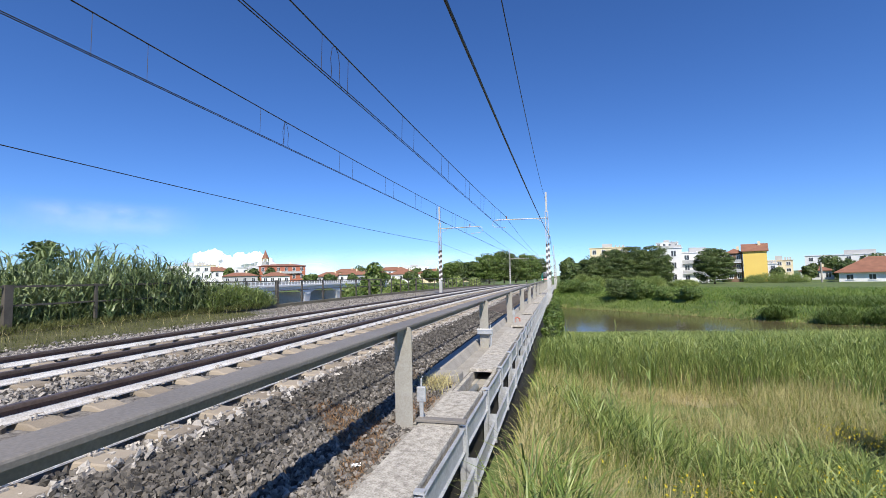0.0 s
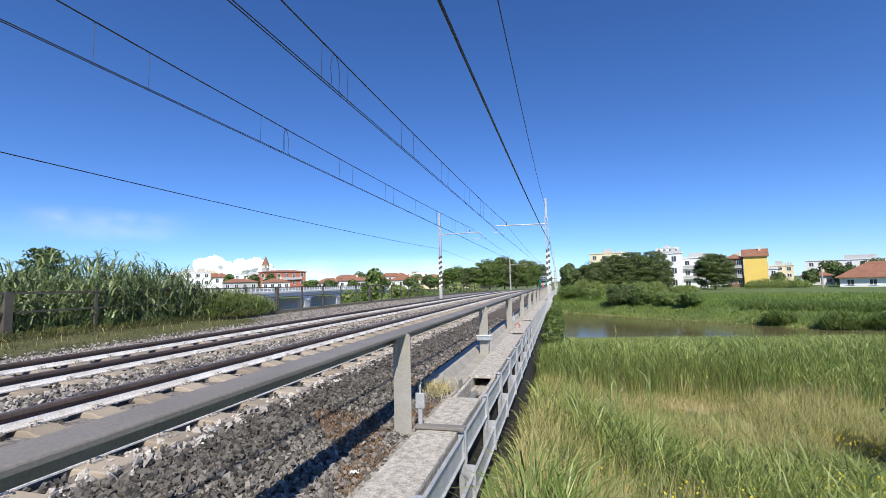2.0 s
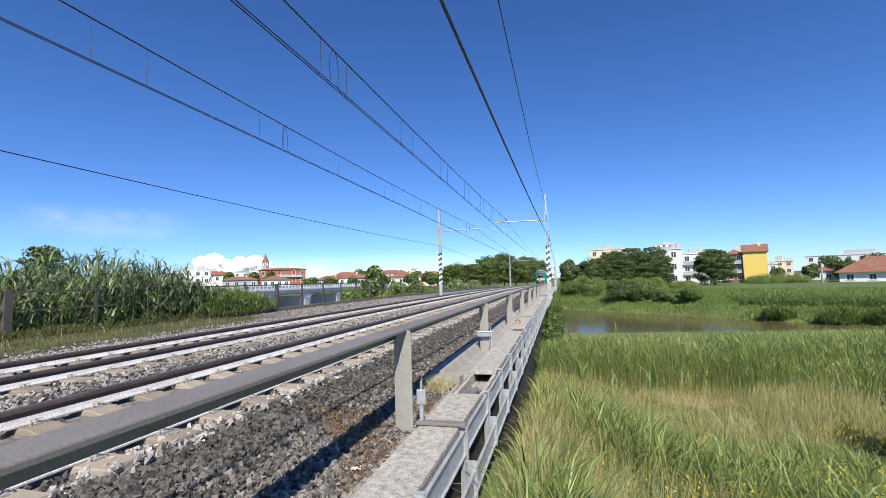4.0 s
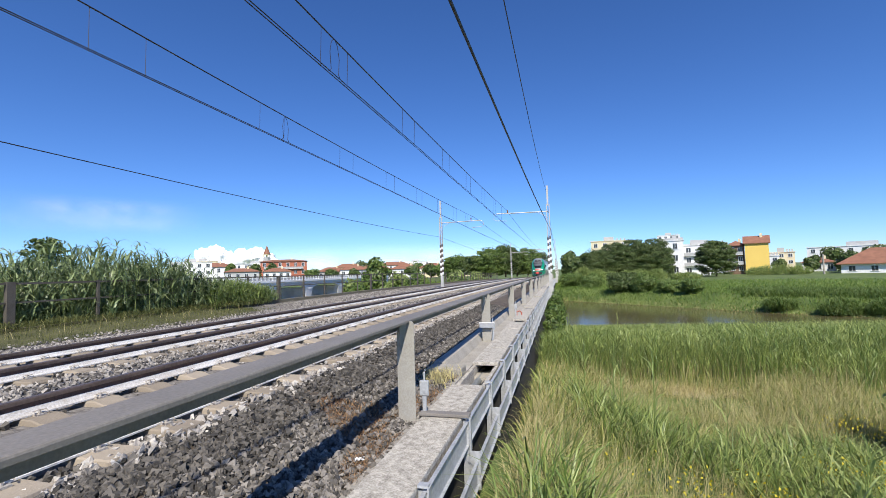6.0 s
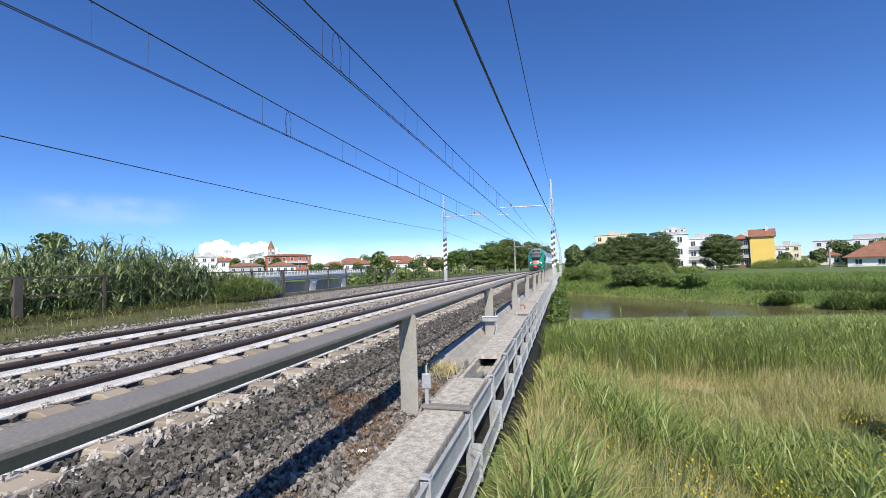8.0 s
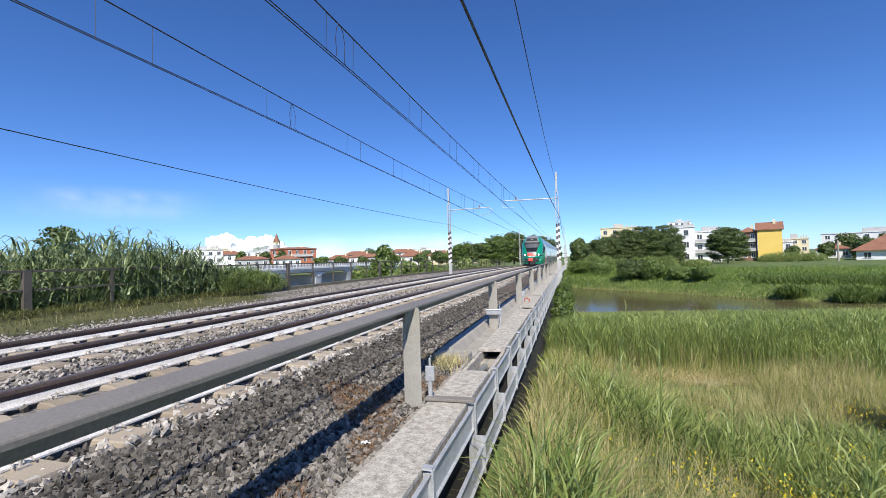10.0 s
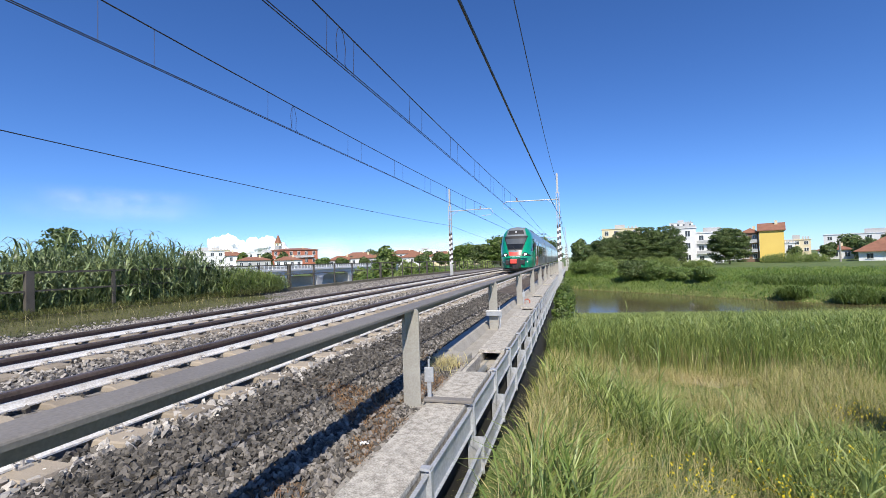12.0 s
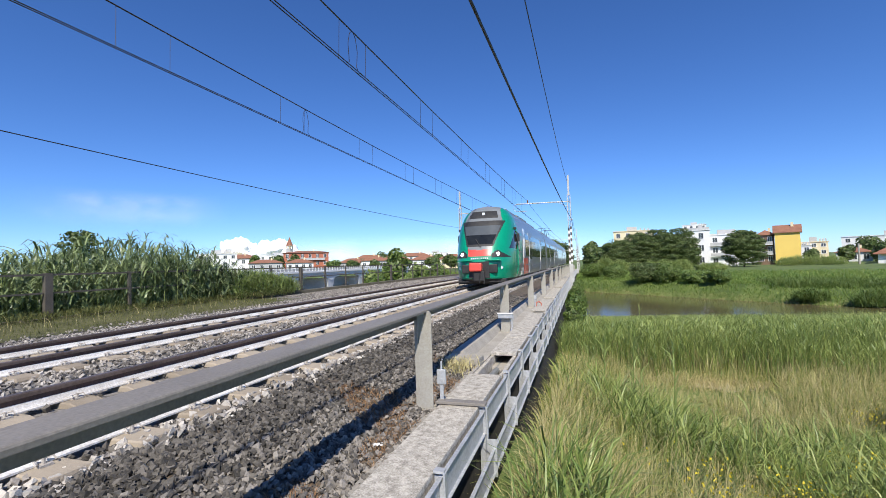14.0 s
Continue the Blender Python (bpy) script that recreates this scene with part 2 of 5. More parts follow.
def ground_z(x, y):
    near, far = on_line(NEAR_BANK, x), on_line(FAR_BANK, x)
    wob = 0.5 * noise.noise((x * 0.15, y * 0.15, 0.0)) + 0.25 * noise.noise((x * 0.6, y * 0.6, 3.0))
    if y < near:
        z = -3.0 - 1.9 * smooth01(13, 0, near - y) + 0.25 * wob
    elif y > far:
        z = -4.9 + 2.2 * smooth01(0, 9, y - far) + 0.3 * smooth01(9, 60, y - far) + 0.2 * wob * smooth01(60, 8, y - far)
    else:
        z = -5.3
    # railway embankment on both ends of the bridge
    end = max(smooth01(9, 6.8, y), smooth01(112, 122, y))
    if end > 0:
        side = max(-14.9 - x, 0, 2.0 * (x + 2.4))
        top = -0.62 + zt(y) if y > 30 else -0.62
        bank = max(z, top - side * 0.62)
        z = z * (1 - end) + bank * end
    # slope of the near abutment beside the trough
    if -16 < x < 8 and y < 16:
        slope = -1.35 - 0.38 * max(0, x + 0.8) - 2.4 * max(0, -0.75 - x) - 0.10 * max(0, y - 4)
        if x > -1.7:
            z = max(z, slope + 0.12 * wob)
    # foot of the cane brake
    if x < -14.9 and y < 30:
        z = max(z, -0.5 - 0.16 * (-14.9 - x) - 0.25 * max(0, y - 22))
    return z


def build_ground():
    xs = np.concatenate([[-2500, -1200, -600, -300, -200, -140, -100, -80], np.arange(-70, -20, 2.5), np.arange(-20, 30, 0.8), np.arange(30, 110, 2.5), [115, 130, 160, 220, 350, 700, 1300, 2500]])
    ys = np.concatenate([[-300, -120, -50, -25, -12], np.arange(-6, 26, 0.8), np.arange(26, 130, 1.6), np.arange(130, 250, 10), [260, 300, 400, 600, 1000, 1800, 3000]])
    verts = [(x, y, ground_z(x, y)) for y in ys for x in xs]
    n = len(xs)
    faces = [(j * n + i, j * n + i + 1, (j + 1) * n + i + 1, (j + 1) * n + i) for j in range(len(ys) - 1) for i in range(n - 1)]
    ob = mesh_ob("ground", verts, faces, M["soil"], smooth=True)
    tagged(ob, "uneven green and straw-coloured meadow soil", "ground", kind="structure")


def build_water():
    xs = np.linspace(-400, 500, 120)
    verts, faces = [], []
    for x in xs:
        verts += [(x, on_line(NEAR_BANK, x) - 6, -4.5), (x, on_line(FAR_BANK, x) + 6, -4.5)]
    for i in range(len(xs) - 1):
        faces.append((2 * i, 2 * i + 2, 2 * i + 3, 2 * i + 1))
    tagged(mesh_ob("water", verts, faces, M["water"]), "still brown-green river water with faint ripples", "river", kind="structure")


def build_bare_patch():
    rng = random.Random(3)
    c = [(math.cos(a) * (1.7 + 1.3 * noise.noise((math.cos(a) * 2, math.sin(a) * 2, 1))), math.sin(a) * (0.7 + 0.5 * noise.noise((math.cos(a) * 2, math.sin(a) * 2, 7)))) for a in np.linspace(0, 2 * math.pi, 29)[:-1]]
    rings = [[(3.6 + x * f, 16.1 - 0.12 * x * f + y * f) for x, y in c] for f in (1.0, 0.6, 0.2)]
    verts = [(x, y, ground_z(x, y) + 0.02) for r in rings for x, y in r]
    faces = [(j * 28 + i, j * 28 + (i + 1) % 28, (j + 1) * 28 + (i + 1) % 28, (j + 1) * 28 + i) for j in range(2) for i in range(28)] + [tuple(range(56, 84))]
    tagged(mesh_ob("bare_soil", verts, faces, M["sand"], smooth=True), "patch of bare pale sandy soil before the reeds", "soil", kind="structure")


build_ground()
build_water()
build_bare_patch()

# ---------- tracks ----------
TRACK_X = (-4.45, -8.0)
RAIL_YS = [-6.0] + span(-2, 320)
LINE_END = 320


def rail_profiles():
    head = [(-0.036, -0.045), (0.036, -0.045), (0.036, -0.012), (0.027, -0.0), (-0.027, 0.0), (-0.036, -0.012)]
    web = [(-0.013, -0.116), (0.013, -0.116), (0.011, -0.044), (-0.011, -0.044)]
    foot = [(-0.075, -0.172), (0.075, -0.172), (0.075, -0.158), (0.044, -0.138), (0.016, -0.095), (-0.016, -0.095), (-0.044, -0.138), (-0.075, -0.158)]
    return head, web, foot


def sleeper_mesh():
    """A concrete sleeper with raised rail seats and a lowered middle, 2.3 m long."""
    bm = bmesh.new()
    xs = [-1.15, -1.13, -0.55, -0.45, 0.45, 0.55, 1.13, 1.15]
    zs = [-0.21, -0.178, -0.174, -0.205, -0.205, -0.174, -0.178, -0.21]
    rings = []
    for x, z in zip(xs, zs):
        w = 0.14
        rings.append([bm.verts.new((x, -w - 0.02, z - 0.14)), bm.verts.new((x, -w, z - 0.012)), bm.verts.new((x, -w + 0.012, z)),
                      bm.verts.new((x, w - 0.012, z)), bm.verts.new((x, w, z - 0.012)), bm.verts.new((x, w + 0.02, z - 0.14))])
    for a, b in zip(rings, rings[1:]):
        for k in range(5):
            bm.faces.new((a[k], b[k], b[k + 1], a[k + 1]))
    bm.faces.new(rings[0]); bm.faces.new(rings[-1][::-1])
    bmesh.ops.recalc_face_normals(bm, faces=bm.faces)
    me = bpy.data.meshes.new("sleeper")
    bm.to_mesh(me); bm.free()
    me.materials.append(M["sleeper"])
    return me


def clip_mesh():
    bm = bmesh.new()
    box(bm, -0.035, 0.035, -0.04, 0.04, -0.176, -0.160)
    tube(bm, [(-0.03, -0.06, -0.15), (0.0, -0.06, -0.125), (0.03, -0.03, -0.135), (0.0, 0.0, -0.12), (0.03, 0.03, -0.135), (0.0, 0.06, -0.125), (-0.03, 0.06, -0.15)], 0.007, 5)
    tube(bm, [(0, 0, -0.16), (0, 0, -0.118)], 0.013, 6)
    me = bpy.data.meshes.new("clip")
    bm.to_mesh(me); bm.free()
    me.materials.append(M["clip"])
    return me


def build_tracks():
    smesh, cmesh = sleeper_mesh(), clip_mesh()
    for ti, cx in enumerate(TRACK_X):
        track = empty("railway_track", "railway track on concrete sleepers with white-painted rail feet", "railway track", "tracks", m=pose(cx, 0, 0))
        for s in (-1, 1):
            head, web, foot = rail_profiles()
            o = s * 0.7525
            rail = part("rail", sweep(bmesh.new(), [(x + o, z) for x, z in head], RAIL_YS), M["rail_top"], track, "worn brown steel running rail")
            part("rail_web", sweep(bmesh.new(), [(x + o, z) for x, z in web], RAIL_YS), M["rust"], rail, "rusty brown rail web")
            part("rail_foot", sweep(bmesh.new(), [(x + o, z) for x, z in foot], RAIL_YS), M["white_paint"], rail, "white-painted rail foot")
        y = 2.66 - 0.6 * 8
        n = 0
        far_v, far_f = [], []
        sv = [v.co.copy() for v in smesh.vertices]
        sf = [tuple(p.vertices) for p in smesh.polygons]
        while y < LINE_END:
            if y < 75:
                sl = new("sleeper", smesh)
                sl.parent = track
                sl.location = (random.uniform(-0.01, 0.01), y, zt(y))
                sl.rotation_euler = (0, 0, random.uniform(-0.008, 0.008))
                if y < 22:
                    for s in (-1, 1):
                        for q in (-1, 1):
                            c = new("clip", cmesh)
                            c.parent = sl
                            c.location = (s * 0.7525 + q * 0.10, 0, 0)
                            c.rotation_euler = (0, 0, 0 if q < 0 else math.pi)
            else:
                base = len(far_v)
                far_v += [(v.x, v.y + y, v.z + zt(y)) for v in sv]
                far_f += [tuple(i + base for i in f) for f in sf]
            y += 0.6
        tagged(mesh_ob("distant_sleepers", far_v, far_f, M["sleeper"], track), "row of distant concrete sleepers", kind="stuff")


build_tracks()


# ballast: a bed with loose stones on it
def bed_z(x):
    """Height of the ballast between kerb and far verge."""
    return float(np.interp(x, [-15.5, -12.8, -11.6, -10.2, -9.1, -3.3, -2.75, -2.2, -1.62], [-0.33, -0.38, -0.36, -0.21, -0.20, -0.20, -0.25, -0.40, -0.48]))


def build_bed():
    for name, x0, x1, m, lab in (("ballast_bed", -15.4, -3.1, "bed_pale", "pale grey crushed-stone ballast bed"), ("ballast_shoulder", -3.1, -1.62, "bed_dark", "dark soiled ballast shoulder with dead weeds")):
        xs = np.linspace(x0, x1, 30)
        ys = RAIL_YS
        verts = [(x, y, bed_z(x) - 0.03 + zt(y)) for y in ys for x in xs]
        n = len(xs)
        faces = [(j * n + i, j * n + i + 1, (j + 1) * n + i + 1, (j + 1) * n + i) for j in range(len(ys) - 1) for i in range(n - 1)]
        tagged(mesh_ob(name, verts, faces, M[m]), lab, "ballast", kind="structure")


build_bed()


def build_verge():
    xs = np.linspace(-15.4, -12.7, 12)
    ys = np.linspace(-6, 19.5, 40)
    verts = []
    for y in ys:
        for x in xs:
            k = (x + 15.4) / 2.7
            edge = smooth01(19.5, 15.5, y)
            verts.append((x, y, bed_z(x) - 0.06 + edge * (0.14 * (1 - k) + 0.04) + 0.04 * noise.noise((x * 2, y * 2, 0))))
    n = len(xs)
    faces = [(j * n + i, j * n + i + 1, (j + 1) * n + i + 1, (j + 1) * n + i) for j in range(len(ys) - 1) for i in range(n - 1)]
    tagged(mesh_ob("verge", verts, faces, M["verge"], smooth=True), "grassy verge between ballast and fence", "verge", kind="structure")


def verge_z(x, y):
    k = (x + 15.4) / 2.7
    return bed_z(x) - 0.06 + smooth01(19.5, 15.5, y) * (0.14 * (1 - k) + 0.04)


build_verge()

ICO = [(-1, -1, -1), (1, -1, -1), (1, 1, -1), (-1, 1, -1), (-1, -1, 1), (1, -1, 1), (1, 1, 1), (-1, 1, 1)]
ICOF = [(0, 2, 1), (0, 3, 2), (4, 5, 6), (4, 6, 7), (0, 1, 5), (0, 5, 4), (1, 2, 6), (1, 6, 5), (2, 3, 7), (2, 7, 6), (3, 0, 4), (3, 4, 7)]


def stones(name, pts, r0, r1, material, label):
    """Angular stones, each a bent box."""
    rng = np.random.default_rng(len(pts))
    n = len(pts)
    base = np.array(ICO) * 0.72
    v = base[None] + rng.uniform(-0.55, 0.55, (n, 8, 3))
    q = rng.normal(size=(n, 4)); q /= np.linalg.norm(q, axis=1, keepdims=True)
    w, x, y, z = q.T
    R = np.stack([1 - 2 * (y * y + z * z), 2 * (x * y - z * w), 2 * (x * z + y * w), 2 * (x * y + z * w), 1 - 2 * (x * x + z * z), 2 * (y * z - x * w), 2 * (x * z - y * w), 2 * (y * z + x * w), 1 - 2 * (x * x + y * y)], 1).reshape(n, 3, 3)
    s = rng.uniform(r0, r1, (n, 1, 1)) * np.concatenate([np.ones((n, 1, 1)), rng.uniform(0.5, 0.95, (n, 1, 1)), rng.uniform(0.4, 0.75, (n, 1, 1))], 2)
    v = np.einsum("nij,nkj->nki", R, v * s) + np.array(pts)[:, None, :]
    f = (np.array(ICOF)[None] + 8 * np.arange(n)[:, None, None]).reshape(-1, 3)
    me = bpy.data.meshes.new(name)
    me.vertices.add(n * 8); me.loops.add(len(f) * 3); me.polygons.add(len(f))
    me.vertices.foreach_set("co", v.reshape(-1).astype(np.float32))
    me.loops.foreach_set("vertex_index", f.reshape(-1).astype(np.int32))
    me.polygons.foreach_set("loop_start", np.arange(0, len(f) * 3, 3, dtype=np.int32))
    me.polygons.foreach_set("use_smooth", [False] * len(f))
    me.update()
    me.materials.append(material)
    return tagged(new(name, me), label, "ballast", kind="stuff")


def sleeper_gap(x, y):
    """Whether a spot lies between the sleepers, not on one."""
    for cx in TRACK_X:
        if abs(x - cx) < 1.16:
            return abs((y - 2.66 + 0.3) % 0.6 - 0.3) > 0.15
    return True


def on_rail(x):
    return any(abs(abs(x - cx) - 0.7525) < 0.085 for cx in TRACK_X)


def build_stones():
    rng = random.Random(4)
    dark, pale, white, mid = [], [], [], []
    for i in range(34000):
        y = 0.9 + 17 * rng.random() ** 1.5
        x = rng.uniform(-3.28, -1.66)
        if y > 6.55 and x > -2.17:
            continue
        z = bed_z(x) + rng.uniform(-0.035, 0.008)
        earth = noise.noise((x * 1.3, y * 0.8, 5)) > 0.12 or (x > -1.95 and noise.noise((x * 2, y * 1.5, 9)) > -0.1)
        if earth and rng.random() < 0.6:
            continue
        (mid if rng.random() < smooth01(-2.9, -2.1, x) * 0.85 else dark).append((x, y, z))
    for i in range(1500):
        y = rng.uniform(1.5, 24)
        x = -3.34 + rng.gauss(0, 0.085)
        if not sleeper_gap(x, y) and rng.random() < 0.35:
            x = -3.27 + abs(rng.gauss(0, 0.05))
        white.append((x, y, bed_z(x) + rng.uniform(-0.02, 0.02)))
    for i in range(52000):
        y = 1.0 + 34 * rng.random() ** 1.35
        x = rng.uniform(-12.0, -3.2)
        if on_rail(x) or not sleeper_gap(x, y):
            continue
        low = 0.055 if any(abs(x - cx) < 0.65 for cx in TRACK_X) else 0.0
        p = (x, y, bed_z(x) + rng.uniform(-0.03, 0.012) - low + zt(y))
        if any(abs(x - cx) < 1.0 for cx in TRACK_X) and rng.random() < (0.8 if x > -6 else 0.35):
            dark.append(p)
        elif any(abs(x - cx) < 1.25 for cx in TRACK_X) and rng.random() < 0.25:
            white.append(p)
        else:
            pale.append(p)
    for i in range(9000):
        y, x = rng.uniform(32, 62), rng.uniform(-12.5, -2.3)
        if not on_rail(x) and sleeper_gap(x, y):
            (dark if x > -3.2 else pale).append((x, y, bed_z(x) + rng.uniform(-0.02, 0.015) + zt(y)))
    for i in range(6000):
        y, x = rng.uniform(16, 44), rng.uniform(-15.3, -12.5)
        if y > 19.5 or x > -12.9:
            pale.append((x, y, bed_z(x) + rng.uniform(-0.03, 0.015) + zt(y)))
    for i in range(7000):
        y, x = rng.uniform(3, 36), rng.uniform(-13.2, -9.2)
        pale.append((x, y, bed_z(x) + rng.uniform(-0.03, 0.015) + zt(y)))
    stones("dark_ballast_stones", dark, 0.015, 0.036, M["stone_dark"], "loose dark grey crushed stones on the shoulder")
    stones("grey_ballast_stones", mid, 0.013, 0.034, M["stone_mid"], "loose mid-grey crushed stones beside the trough")
    stones("pale_ballast_stones", pale, 0.018, 0.042, M["stone_pale"], "loose pale grey crushed stones between the tracks")
    stones("limewashed_stones", white, 0.02, 0.042, M["stone_white"], "stones splashed white beside the rails")


build_stones()


# ---------- bridge deck, kerbs ----------
def build_deck():
    ys = span(7.2, 118)
    tagged(part("bridge_deck", sweep(bmesh.new(), rect(-15.9, -1.30, -1.6, -0.62), ys), M["kerb"]), "concrete railway bridge deck over the river", "bridge", kind="structure")
    tagged(part("kerb_wall", sweep(bmesh.new(), [(-2.18, -0.62), (-1.645, -0.62), (-1.645, -0.475), (-1.90, -0.47), (-1.985, -0.335), (-2.005, -0.325), (-2.16, -0.33), (-2.18, -0.35)], span(6.95, 118)), M["kerb"]), "weathered concrete kerb with raised lip holding back the ballast", "kerb", kind="structure")
    tagged(part("kerb_end", bx(-2.19, -1.648, 6.6, 6.95, -0.62, -0.36, 0.02), M["kerb"]), "worn concrete block ending the kerb", "kerb", kind="structure")
    tagged(part("far_kerb", sweep(bmesh.new(), rect(-15.75, -15.35, -0.9, -0.17), [-6] + span(-2, 118)), M["fence_kerb"]), "mossy brown concrete kerb under the fence", "kerb", kind="structure")
    for y in (26, 60, 94):
        bm = bx(-14.8, -2.2, y - 0.6, y + 0.6, -6.5, -1.59 + zt(y), 0.1)
        tagged(part("bridge_pier", bm, M["kerb"]), "concrete pier under the railway bridge", "pier", "bridge piers", "structure")


build_deck()


# ---------- railing ----------
POST_YS = [4.55 + 5.35 * k for k in range(-1, 21)]


def build_railing():
    top = empty("railing", "grey steel railing with wide flat top bar and tapered posts", "railing")
    prof = [(-1.955, 0.452), (-1.945, 0.452), (-1.945, 0.585), (-1.747, 0.585), (-1.747, 0.567), (-1.735, 0.567), (-1.735, 0.587), (-1.739, 0.594), (-1.747, 0.597), (-1.948, 0.597), (-1.955, 0.590)]
    part("handrail", sweep(bmesh.new(), prof, [-2.0] + span(-1.0, 117)), M["handrail"], top, "grey painted steel angle handrail")
    me = None
    for y in POST_YS:
        if me is None:
            bm = bmesh.new()
            face = [(-1.845, -0.75), (-1.69, -0.75), (-1.69, 0.555), (-1.715, 0.583), (-1.76, 0.583), (-1.845, 0.20)]
            ring = [[bm.verts.new((x, y2, z)) for x, z in face] for y2 in (-0.008, 0.008)]
            bm.faces.new(ring[0]); bm.faces.new(ring[1][::-1])
            for k in range(6):
                bm.faces.new((ring[0][k], ring[1][k], ring[1][(k + 1) % 6], ring[0][(k + 1) % 6]))
            box(bm, -1.885, -1.853, -0.002, 0.012, -0.75, 0.48)
            box(bm, -1.853, -1.845, -0.008, 0.24, -0.75, 0.583)
            box(bm, -1.98, -1.66, -0.09, 0.18, -0.62, -0.60)
            bmesh.ops.recalc_face_normals(bm, faces=bm.faces)
            p = part("post", bm, M["post"], top)
            me = p.data
        else:
            p = new("post", me)
            p.parent = top
        p.location = (0, y, zt(y))
    bm = bmesh.new()
    box(bm, -0.05, 0.05, -0.02, 0.02, 0.0, 0.16, 0.008)
    tube(bm, [(0.01, -0.022, 0.05), (0.01, -0.03, 0.05)], 0.017, 10)
    tube(bm, [(0, 0.0, 0.15), (0, 0.0, 0.24), (0.015, 0.0, 0.27)], 0.012, 6)
    box(bm, -0.02, 0.02, -0.012, 0.012, -0.28, 0.0)
    for y, x, z in ((4.62, -1.62, -0.22), (9.95, -1.66, -0.22), (15.3, -1.66, -0.22)):
        bm2 = bm.copy()
        ob = part("earthing_box", bm2, M["galv"])
        ob.location = (x, y + 0.02, z)
        tagged(ob, "small galvanised connection box beside a railing post", "connection box", "connection boxes")
    bm.free()


build_railing()


def build_small_things():
    bx1 = empty("junction_box", "pale grey junction box strapped across a railing post", "junction box")
    part("box_body", bx(-1.93, -1.60, 9.80, 9.86, -0.16, -0.05, 0.01), M["galv"], bx1)
    part("box_lid", bx(-1.94, -1.59, 9.785, 9.80, -0.06, -0.035, 0.004), M["mast_white"], bx1, "pale box lid")
    part("conduit", tube(bmesh.new(), [(-1.63, 9.83, -0.16), (-1.63, 9.83, -0.34), (-1.66, 9.83, -0.47)], 0.018, 8), M["galv"], bx1, "short steel conduit")
    bm = bmesh.new()
    tube(bm, [(-1.60, 15.1, -0.41), (-1.60, 15.1, -0.30), (-1.52, 15.15, -0.27), (-1.45, 15.2, -0.33), (-1.45, 15.2, -0.41)], 0.02, 6)
    tagged(part("cable_clamp", bm, mat("orange_red_plastic", (0.55, 0.13, 0.07), (0.42, 0.1, 0.06), 0.5)), "bent orange-red cable clamp lying on the trough", "clamp")
    rng = random.Random(8)
    bm = bmesh.new()
    bmesh.ops.create_grid(bm, x_segments=5, y_segments=4, size=0.5, matrix=Matrix.Translation((-1.83, 3.47, -0.43)) @ Matrix.Rotation(0.5, 4, "Z") @ Matrix.Diagonal((0.075, 0.045, 1, 1)))
    for v in bm.verts:
        v.co.z += rng.uniform(-0.008, 0.014)
    bmesh.ops.solidify(bm, geom=bm.faces, thickness=0.002)
    tagged(part("paper_scrap", bm, M["mast_white"]), "crumpled white paper scrap on the ballast", "litter")


build_small_things()


# ---------- cable trough ----------
HATCHES = [(5.95, 7.4), (13.2, 14.0), (17.8, 18.7), (25.0, 26.2), (33.0, 34.4), (44.0, 45.5), (56, 58), (70, 72)]


